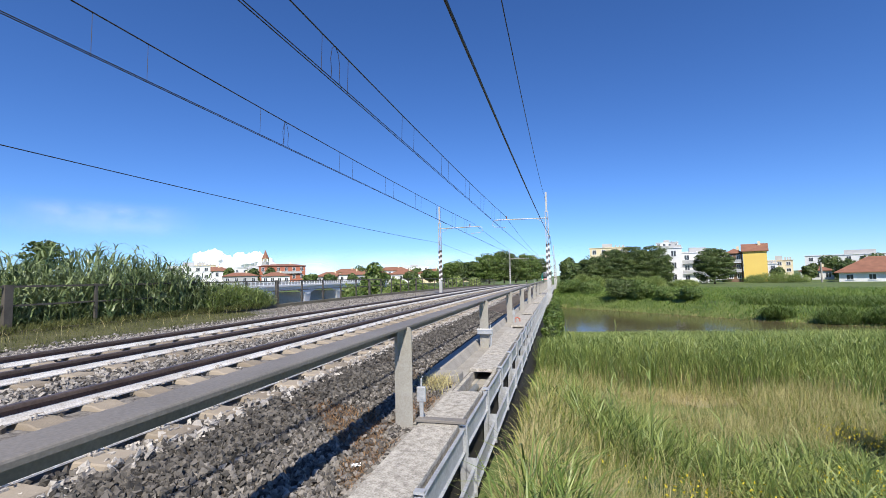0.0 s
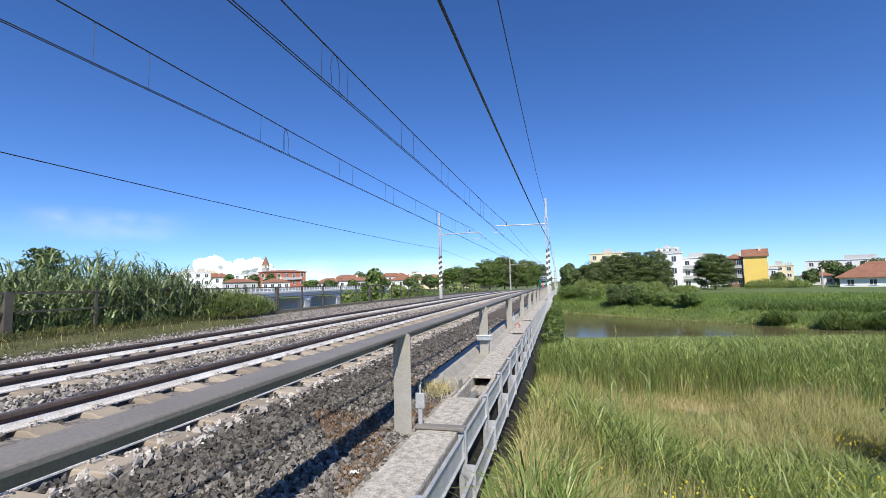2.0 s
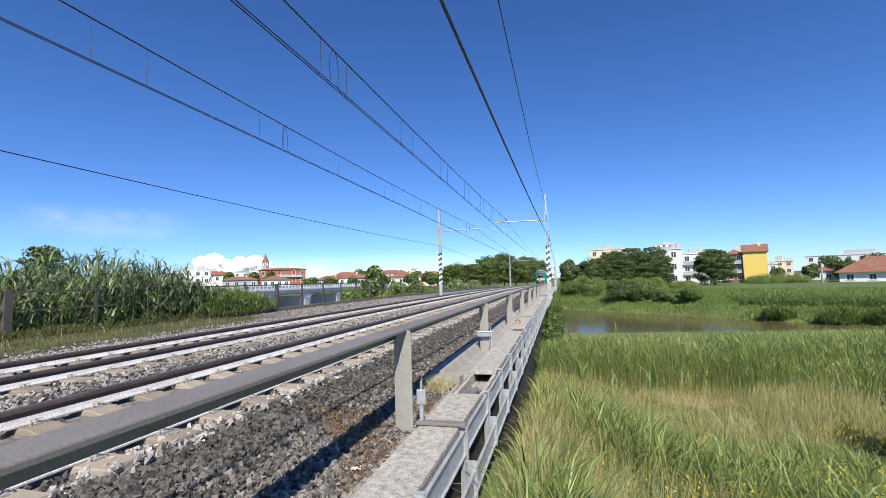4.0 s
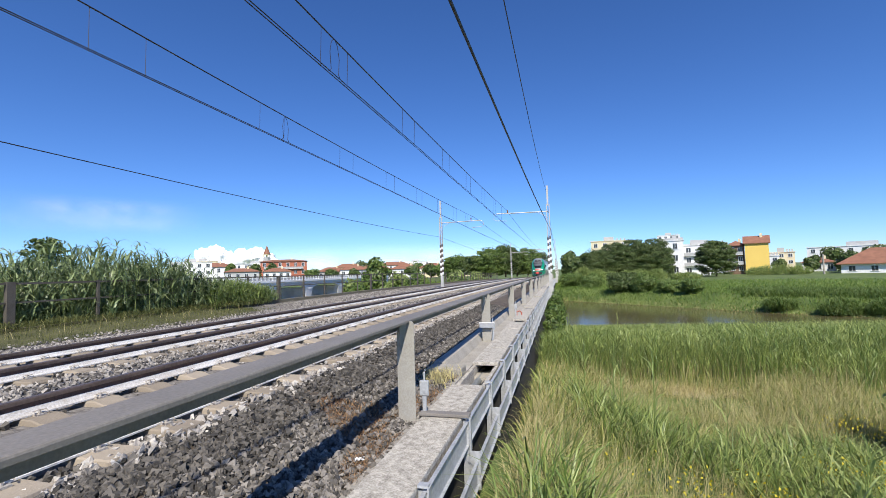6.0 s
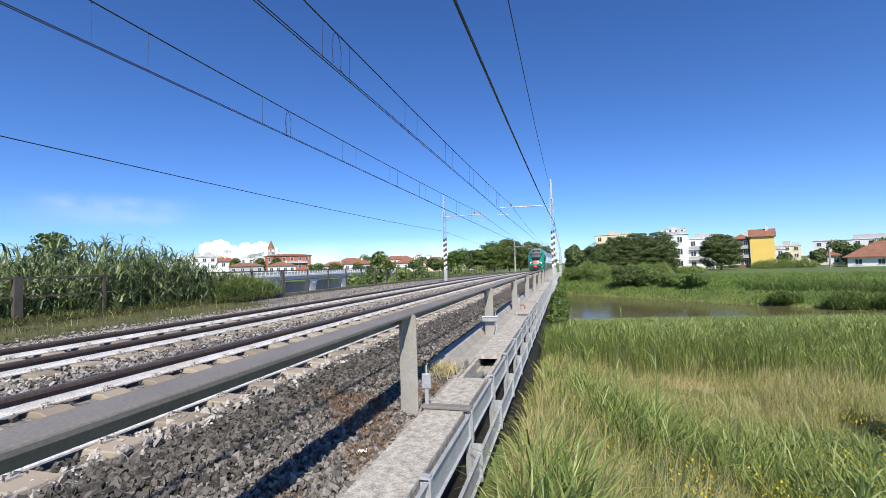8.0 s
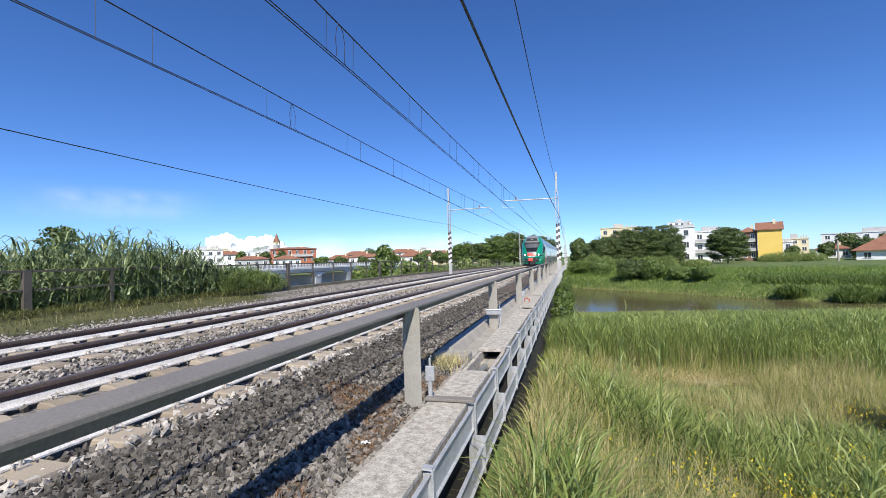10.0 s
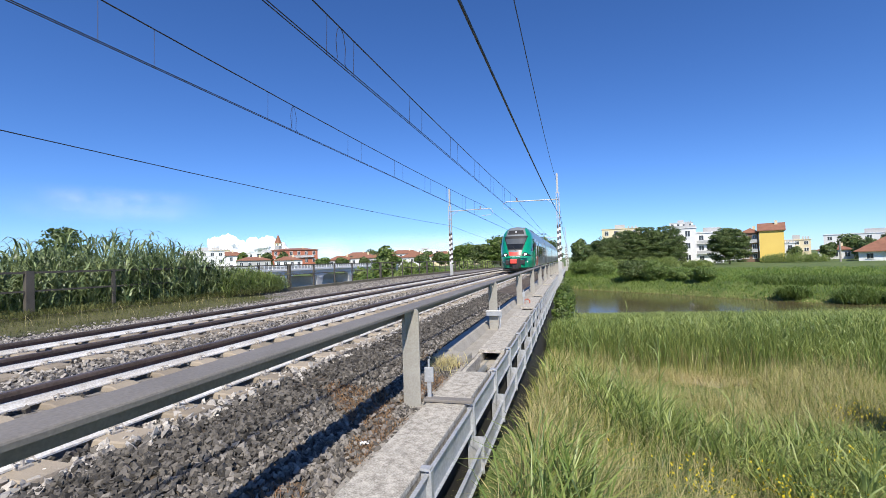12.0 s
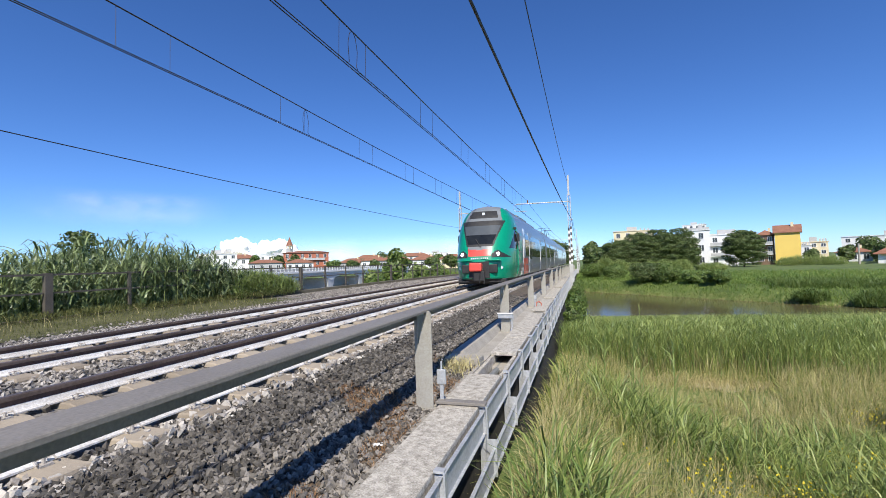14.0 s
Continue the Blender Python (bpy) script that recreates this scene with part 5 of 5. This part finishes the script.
tree("tree", "dark tree above the cane brake", -36.1, 24.0, 8.1, 1.9, D, 131, 5000, 0.16, z=-3.6, layered=True)
for i, (x, y, h, r) in enumerate([(-24, 60, 3.0, 2.5), (-36, 75, 3.4, 3), (-45, 92, 4, 3), (-27, 84, 4.5, 3), (-22, 96, 5.5, 3), (-33, 100, 5, 3.5), (-40, 108, 5, 3.5), (-19, 84, 4, 2.2), (-19, 105, 5, 2.5)]):
    tree("bush", "green riverside bush beyond the fence", x, y, h, r, MI if i % 2 else LI, 140 + i, 1400, 0.3, 0, "bush", "bushes", z=-4.0)


# ---------- buildings ----------
def window_into(parent, cx, z, w, h, face_y, m="pane", sill=True):
    """A framed window standing 4 cm proud on the front wall (which faces -y in the building's space)."""
    bm = bmesh.new()
    t = 0.10
    for x0, x1, z0, z1 in ((cx - w / 2 - t, cx + w / 2 + t, z + h, z + h + t), (cx - w / 2 - t, cx - w / 2, z, z + h), (cx + w / 2, cx + w / 2 + t, z, z + h), (cx - 0.04, cx + 0.04, z, z + h)):
        box(bm, x0, x1, face_y - 0.05, face_y + 0.05, z0, z1)
    if sill:
        box(bm, cx - w / 2 - 0.2, cx + w / 2 + 0.2, face_y - 0.16, face_y + 0.05, z - 0.1, z)
    win = part("window", bm, M["wwhite"], parent)
    part("pane", bx(cx - w / 2, cx + w / 2, face_y - 0.015, face_y + 0.03, z, z + h), M[m], win)


def building(name, label, x, y, turn, w, d, h, floors, cols, wall, roof, z=-2.7, group="town buildings", balcony=False, side=0, ridge=2.0, over=0.5, side_wall=None):
    b = empty(name, label, "building", group, m=pose(x, y, z, 0, 0, turn))
    part("wall", bx(-w / 2, w / 2, 0, d, -0.6, h), M[wall], b)
    if side_wall:
        part("side_wall", bx(-w / 2 - 0.06, -w / 2 + 0.02, 0.02, d, -0.6, h - 0.02), M[side_wall], b)
    fh = h / floors
    for f in range(floors):
        for c in range(cols):
            cx = -w / 2 + w * (c + 0.5) / cols
            window_into(b, cx, f * fh + fh * 0.32, min(1.3, w / cols * 0.45), fh * 0.46, 0.0)
        if balcony and f > 0:
            bm = bx(-w * 0.42, w * 0.42, -1.1, 0, f * fh - 0.12, f * fh + 0.05)
            bl = part("balcony", bm, M["wwhite"], b)
            part("balustrade", bx(-w * 0.42, w * 0.42, -1.12, -1.05, f * fh + 0.05, f * fh + 0.95), M["wgrey"], bl)
    for f in range(floors):
        for c in range(side):
            cy = d * (c + 0.5) / side
            for s in (-1, 1):
                bm = bx(s * w / 2 - 0.05, s * w / 2 + 0.05, cy - 0.5, cy + 0.5, f * fh + fh * 0.32, f * fh + fh * 0.78)
                part("side_window", bm, M["pane"], b)
    bm = bmesh.new()
    if roof == "flat":
        box(bm, -w / 2 - 0.25, w / 2 + 0.25, -0.25, d + 0.25, h, h + 0.25)
        r = part("roof", bm, M[wall if wall != "wred" else "wgrey"], b)
        part("roof_cabin", bx(-w * 0.15, w * 0.12, d * 0.3, d * 0.7, h + 0.25, h + 1.9), M["wgrey"], r)
        for k in range(3):
            part("chimney", bx(w * (0.2 + 0.1 * k), w * (0.2 + 0.1 * k) + 0.5, d * 0.4, d * 0.4 + 0.5, h + 0.25, h + 1.3), M["wgrey"], r)
    else:
        o = over
        a = [bm.verts.new(p) for p in ((-w / 2 - o, -o, h - 0.15), (w / 2 + o, -o, h - 0.15), (w / 2 + o, d + o, h - 0.15), (-w / 2 - o, d + o, h - 0.15))]
        e = [bm.verts.new((p.co.x, p.co.y, h + 0.05)) for p in a]
        ins = min(w, d) / 2 if roof == "hip" else 0.0
        if w >= d:
            t = [bm.verts.new((-w / 2 - o + ins, d / 2, h + ridge)), bm.verts.new((w / 2 + o - ins, d / 2, h + ridge))]
            fs = [(e[0], e[1], t[1], t[0]), (e[1], e[2], t[1]), (e[2], e[3], t[0], t[1]), (e[3], e[0], t[0])]
        else:
            t = [bm.verts.new((0, -o + ins, h + ridge)), bm.verts.new((0, d + o - ins, h + ridge))]
            fs = [(e[0], e[1], t[0]), (e[1], e[2], t[1], t[0]), (e[2], e[3], t[1]), (e[3], e[0], t[0], t[1])]
        for f in fs:
            bm.faces.new(f)
        bm.faces.new(a[::-1])
        for k in range(4):
            bm.faces.new((a[k], a[(k + 1) % 4], e[(k + 1) % 4], e[k]))
        bmesh.ops.recalc_face_normals(bm, faces=bm.faces)
        r = part("roof", bm, M["tile"], b)
        part("chimney", bx(w * 0.15, w * 0.15 + 0.7, d * 0.35, d * 0.35 + 0.7, h + ridge * 0.4, h + ridge + 0.7), M["wcream"], r)
    return b


# right bank
building("white_apartment_house", "white rendered three-storey apartment house with flat roof", 36.6, 160.0, -13, 4.8, 12, 11.6, 3, 1, "wwhite", "flat", z=-2.5)
building("white_apartment_wing", "white apartment wing with balconies and flat roof", 42.9, 161.5, -13, 8, 11, 9.9, 3, 2, "wwhite", "flat", z=-2.5, balcony=True)
building("yellow_tower_house", "yellow rendered tall house with tiled roof", 60.2, 161.0, -20, 6.2, 5.6, 9.6, 1, 0, "wyellow", "gable", z=-2.2, ridge=2.4, side_wall="wbrown", side=2)
building("brown_annex", "brown house wing with dark loggias beside the yellow house", 55.6, 164.5, -20, 4.4, 10, 9.2, 3, 2, "wbrown", "hip", z=-2.2, ridge=1.6, balcony=True)
building("red_roofed_house", "white house with a broad terracotta hip roof", 83.5, 139.5, -28, 22, 14, 2.9, 1, 5, "wwhite", "hip", z=-2.75, ridge=4.2, over=1.0)
building("cream_block", "cream apartment block behind trees with terracotta roof", 19.5, 189, -5, 14, 12, 14.2, 4, 4, "wcream", "flat")
building("tower_block", "distant grey and white tower block", 68, 312, -12, 13, 12, 23, 8, 4, "wwhite", "flat", balcony=True)
building("pink_block", "pale apartment block with dark vertical stripes", 80.5, 194, -22, 8, 10, 7.4, 3, 3, "wcream", "flat")
building("white_low_block", "white low building with flat roof", 73, 188, -22, 8, 10, 6.2, 2, 3, "wwhite", "flat")
building("villa", "small white villa with grey roof", 86, 181, -25, 9, 8, 3.4, 1, 3, "wwhite", "hip", ridge=1.6)
building("long_white_block", "long white apartment block with flat roof", 112, 204, -28, 34, 12, 9.2, 3, 9, "wwhite", "flat")
building("white_block_behind", "white apartment block behind the round tree", 57, 205, -15, 18, 12, 12.2, 4, 5, "wwhite", "flat")
building("far_white_block", "far white apartment block", 45, 240, -10, 20, 12, 13.0, 4, 5, "wwhite", "flat")
for i, (x, y, h, r) in enumerate([(88, 168, 6.5, 4.0), (80, 172, 5.0, 2.6), (92, 176, 6.0, 4), (108, 190, 8, 5), (97, 196, 8, 5), (100, 160, 6.5, 4), (36, 200, 12, 6), (72, 175, 4.5, 2.5)]):
    tree("tree", "dark green garden tree among houses", x, y, h, r, D, 170 + i, 1600, 0.55)


def build_utility_pole():
    up = empty("concrete_pole", "pale concrete utility pole at the field edge", "pole", m=pose(69, 143, -3))
    part("shaft", tube(bmesh.new(), [(0, 0, -0.5), (0, 0, 6.0)], [0.28, 0.2], 8), M["kerb"], up)


build_utility_pole()

# left bank: road bridge
def build_road_bridge():
    br = empty("road_bridge", "white concrete road bridge with haunched girders", "bridge", m=pose(-56, 80, 0, 0, 0, 4) @ pose(0, -80, 0))
    y0, y1 = 38.0, 138.0
    part("deck", bx(-5, 5, y0, y1, -0.35, 0.25, 0.05), M["bridge_white"], br, "white concrete deck edge")
    part("fascia_lip", bx(4.9, 5.25, y0, y1, 0.1, 0.5, 0.03), M["bridge_white"], br)
    spans = [38, 54, 69.5, 84, 100, 119, 138]
    for a, b in zip(spans, spans[1:]):
        bm = bmesh.new()
        n = 14
        top, low = [], []
        for k in range(n + 1):
            y = a + (b - a) * k / n
            u = abs(k / n - 0.5) * 2
            top.append(y); low.append(-0.62 - 1.1 * u ** 3)
        rows = [[bm.verts.new((4.3, y, -0.36)), bm.verts.new((4.9, y, -0.36)), bm.verts.new((4.9, y, z)), bm.verts.new((4.3, y, z))] for y, z in zip(top, low)]
        for p, q in zip(rows, rows[1:]):
            for k in range(4):
                bm.faces.new((p[k], p[(k + 1) % 4], q[(k + 1) % 4], q[k]))
        bm.faces.new(rows[0]); bm.faces.new(rows[-1][::-1])
        bmesh.ops.recalc_face_normals(bm, faces=bm.faces)
        part("girder", bm, M["bridge_white"], br, "white haunched girder")
    for y in spans[1:-1]:
        bm = bmesh.new()
        a = [bm.verts.new(p) for p in ((-4, y - 1.5, -1.2), (4.85, y - 1.5, -1.2), (4.85, y + 1.5, -1.2), (-4, y + 1.5, -1.2))]
        c = [bm.verts.new(p) for p in ((-4, y - 0.6, -5.5), (4.4, y - 0.6, -5.5), (4.4, y + 0.6, -5.5), (-4, y + 0.6, -5.5))]
        bm.faces.new(a); bm.faces.new(c[::-1])
        for k in range(4):
            bm.faces.new((a[k], c[k], c[(k + 1) % 4], a[(k + 1) % 4]))
        bmesh.ops.recalc_face_normals(bm, faces=bm.faces)
        part("pier", bm, M["bridge_white"], br, "white tapered pier")
    part("parapet_rail", bx(5.02, 5.12, y0, y1, 1.15, 1.27), M["bridge_white"], br)
    me = None
    y = y0 + 0.6
    while y < y1:
        if me is None:
            p = part("parapet_post", bx(5.0, 5.14, -0.12, 0.12, 0.5, 1.16), M["bridge_white"], br)
            me = p.data
        else:
            p = new("parapet_post", me); p.parent = br
        p.location = (0, y, 0)
        y += 1.2
    part("parapet_panel", bx(5.03, 5.08, y0, y1, 0.5, 0.95), M["wgrey"], br)


build_road_bridge()

building("red_brick_block", "red brick apartment block with terracotta roof", -140, 205.6, 33, 23, 14, 7.8, 2, 6, "wred", "hip", z=1.5, ridge=1.2, balcony=True)
building("white_left_block", "white apartment block with pale roof", -153, 158, 45, 16, 12, 9, 3, 5, "wwhite", "flat", z=-0.6)
building("low_terracotta_house", "low house with terracotta roof", -137, 170, 40, 14, 9, 4.5, 1, 4, "wgrey", "hip", z=-0.5, ridge=1.6)
building("low_terracotta_house", "long low house with terracotta roof", -126, 180, 38, 12, 9, 4.0, 1, 4, "wwhite", "hip", z=-0.3, ridge=1.8)
building("white_villa_left", "white stepped house with flat roof", -150, 205, 38, 12, 10, 9.0, 3, 3, "wwhite", "flat", z=-0.5)
for i, (x, y, turn, w, h, wall, lab) in enumerate([(-112, 205, 28, 14, 4.0, "wgrey", "grey"), (-100, 205, 26, 13, 4.6, "wwhite", "white"), (-88, 203, 24, 16, 4.4, "wgrey", "grey"), (-74, 210, 20, 15, 4.2, "wwhite", "white"), (-64, 225, 16, 14, 4.8, "wcream", "cream"), (-120, 240, 28, 16, 6.5, "wcream", "cream"), (-95, 250, 22, 18, 7.0, "wwhite", "white"), (-170, 190, 42, 18, 8.0, "wwhite", "white"), (-48, 235, 12, 14, 4.6, "wcream", "cream")]):
    building("terracotta_house", lab + " house with terracotta hip roof across the river", x, y, turn, w, 10, h, 1 if h < 5 else 2, 4, wall, "hip", z=-0.8, ridge=2.2)
building("modern_block", "white modern block with stacked flat roofs", -108, 330, 18, 22, 14, 11, 3, 5, "wwhite", "flat", z=-1)
building("modern_block", "white modern block with stacked flat roofs", -82, 320, 18, 24, 14, 7, 2, 5, "wwhite", "flat", z=-1)
building("far_block", "distant white apartment block", -190, 250, 40, 26, 14, 11, 3, 6, "wwhite", "flat", z=-1)
building("far_block", "distant white apartment block", -212, 228, 42, 16, 14, 13, 3, 4, "wcream", "flat", z=-1)


def build_church():
    ch = empty("bell_tower", "pale bell tower with pointed reddish spire", "tower", m=pose(-236, 323, 0))
    part("shaft", bx(-2.0, 2.0, -2.0, 2.0, -3, 18.0, 0.2), M["wgrey"], ch)
    bm = bmesh.new()
    for sx in (-1, 1):
        for sy in (-1, 1):
            box(bm, sx * 1.7 - 0.35, sx * 1.7 + 0.35, sy * 1.7 - 0.35, sy * 1.7 + 0.35, 18.0, 19.9)
    box(bm, -2.4, 2.4, -2.4, 2.4, 19.9, 20.4)
    part("belfry", bm, M["wcream"], ch)
    bm = bmesh.new()
    tube(bm, [(0, 0, 20.4), (0, 0, 27.6)], [2.9, 0.1], 8)
    part("spire", bm, M["tile"], ch, "reddish-brown spire")


build_church()
for i, (x, y, h, r) in enumerate([(-150, 178, 9.0, 3.6), (-143, 186, 8.6, 4.4), (-136, 190, 8.4, 4.0), (-118, 196, 5.0, 4.8), (-108, 197, 4.6, 3.8), (-95, 196, 4.4, 3.4), (-80, 198, 4.6, 4), (-58, 200, 5.5, 5), (-66, 196, 5, 4.5), (-50, 190, 5.5, 5), (-42, 180, 6, 5), (-120, 260, 10, 7), (-90, 280, 9, 7), (-38, 200, 8, 5), (-100, 230, 8, 5)]):
    tree("tree", "dark green tree among the houses across the river", x, y, h, r, D if i % 3 else MI, 200 + i, 1500, 0.6, z=-0.8)


# ---------- clouds ----------
def build_cloud(name, label, lumps, seed):
    bm = bmesh.new()
    rng = random.Random(seed)
    for x, y, z, r, f in lumps:
        bmesh.ops.create_icosphere(bm, subdivisions=4, radius=1, matrix=Matrix.Translation((x, y, z)) @ Matrix.Diagonal((r, r, r * f, 1)))
    for v in bm.verts:
        p = v.co * 0.012
        k = noise.fractal(p, 0.9, 2.0, 5) * 26 + noise.fractal(p * 4, 0.9, 2.0, 3) * 7
        v.co += Vector((0.6, -0.7, 0.6)) * k
    tagged(part(name, bm, M["cloud"], None, "", True), label, "cloud")


def cloud_lumps():
    rng = random.Random(2)
    out = []
    e, f = Vector((-1720, 1814, 0)), Vector((-1440, 2045, 0))
    for k in range(85):
        u = rng.random()
        p = e.lerp(f, u)
        top = 175 * float(np.interp(u, [0, 0.08, 0.25, 0.42, 0.62, 0.78, 0.92, 1.0], [0.5, 0.95, 1.0, 0.72, 0.98, 0.92, 0.72, 0.35]))
        r = rng.uniform(26, 46)
        out.append((p.x + rng.uniform(-30, 30), p.y + rng.uniform(-30, 30), rng.uniform(30, max(40, top - r)), r, 0.85))
    return out


build_cloud("cumulus_cloud", "bright white cumulus cloud low over the town", cloud_lumps(), 5)


def veil_material(name, col, soft):
    """Thin cloud: white where dense, clear where the noise thins out and towards its edges."""
    m = bpy.data.materials.new(name)
    m.use_nodes = True
    N, L = m.node_tree.nodes, m.node_tree.links
    p = N["Principled BSDF"]
    p.inputs["Base Color"].default_value = (*col, 1)
    p.inputs["Roughness"].default_value = 1.0
    p.inputs["Specular IOR Level"].default_value = 0.0
    uv = N.new("ShaderNodeUVMap")
    sep = N.new("ShaderNodeSeparateXYZ")
    L.new(uv.outputs[0], sep.inputs[0])
    stretch = N.new("ShaderNodeMapping"); stretch.inputs["Scale"].default_value = (7, 2.2, 1)
    L.new(uv.outputs[0], stretch.inputs[0])
    n = N.new("ShaderNodeTexNoise"); n.inputs["Scale"].default_value = 1.0; n.inputs["Detail"].default_value = 6
    L.new(stretch.outputs[0], n.inputs["Vector"])
    last = N.new("ShaderNodeMapRange"); last.inputs[1].default_value, last.inputs[2].default_value = 0.22, 0.72
    L.new(n.outputs["Fac"], last.inputs[0])
    for axis in (0, 1):
        edge = N.new("ShaderNodeMath"); edge.operation = "PINGPONG"; edge.inputs[1].default_value = 0.5
        L.new(sep.outputs[axis], edge.inputs[0])
        fade = N.new("ShaderNodeMapRange"); fade.interpolation_type = "SMOOTHSTEP"
        fade.inputs[1].default_value, fade.inputs[2].default_value = 0.0, 0.4
        L.new(edge.outputs[0], fade.inputs[0])
        mul = N.new("ShaderNodeMath"); mul.operation = "MULTIPLY"
        L.new(last.outputs[0], mul.inputs[0]); L.new(fade.outputs[0], mul.inputs[1])
        last = mul
    k = N.new("ShaderNodeMath"); k.operation = "MULTIPLY"; k.inputs[1].default_value = soft
    L.new(last.outputs[0], k.inputs[0]); L.new(k.outputs[0], p.inputs["Alpha"])
    return m


def build_veil(label, az0, az1, el0, el1, dist, col, soft):
    """A broad thin cloud sheet, far off, between two bearings and two heights in degrees."""
    bm = bmesh.new()
    uv = bm.loops.layers.uv.new("map")
    nu, nv = 24, 6
    grid = []
    for j in range(nv + 1):
        e = radians(el0 + (el1 - el0) * j / nv)
        row = []
        for i in range(nu + 1):
            a = radians(az0 + (az1 - az0) * i / nu)
            row.append(bm.verts.new((math.sin(a) * dist, math.cos(a) * dist, math.tan(e) * dist)))
        grid.append(row)
    for j in range(nv):
        for i in range(nu):
            f = bm.faces.new((grid[j][i], grid[j][i + 1], grid[j + 1][i + 1], grid[j + 1][i]))
            for lp, (ii, jj) in zip(f.loops, ((i, j), (i + 1, j), (i + 1, j + 1), (i, j + 1))):
                lp[uv].uv = (ii / nu, jj / nv)
    tagged(part("backdrop", bm, veil_material("thin_cloud", col, soft), None, "", True), label, "cloud", kind="structure")


build_veil("thin white haze cloud low over the town", -48, 6, -3.0, 4.2, 2900, (0.95, 0.95, 0.96), 0.45)
build_veil("faint pinkish cirrus streak high above the canes", -62, -42, 4.6, 9.0, 2950, (0.95, 0.88, 0.90), 0.2)


# ---------- movement ----------
def motions():
    rows = []
    for k in range(0, 57):
        t = k * 0.25
        y = train_y(t)
        rows.append((t, pose(TRACK_X[0], y, zt(y))))
    walk(train, rows)
    for w, wy in WHEELS:
        rr = []
        for k in range(0, 421):
            t = k / 30
            turn = math.degrees((train_y(0) - train_y(t)) / 0.44)
            rr.append((t, pose(0, wy, 0.44, turn, 0, 0)))
        walk(w, rr)


motions()
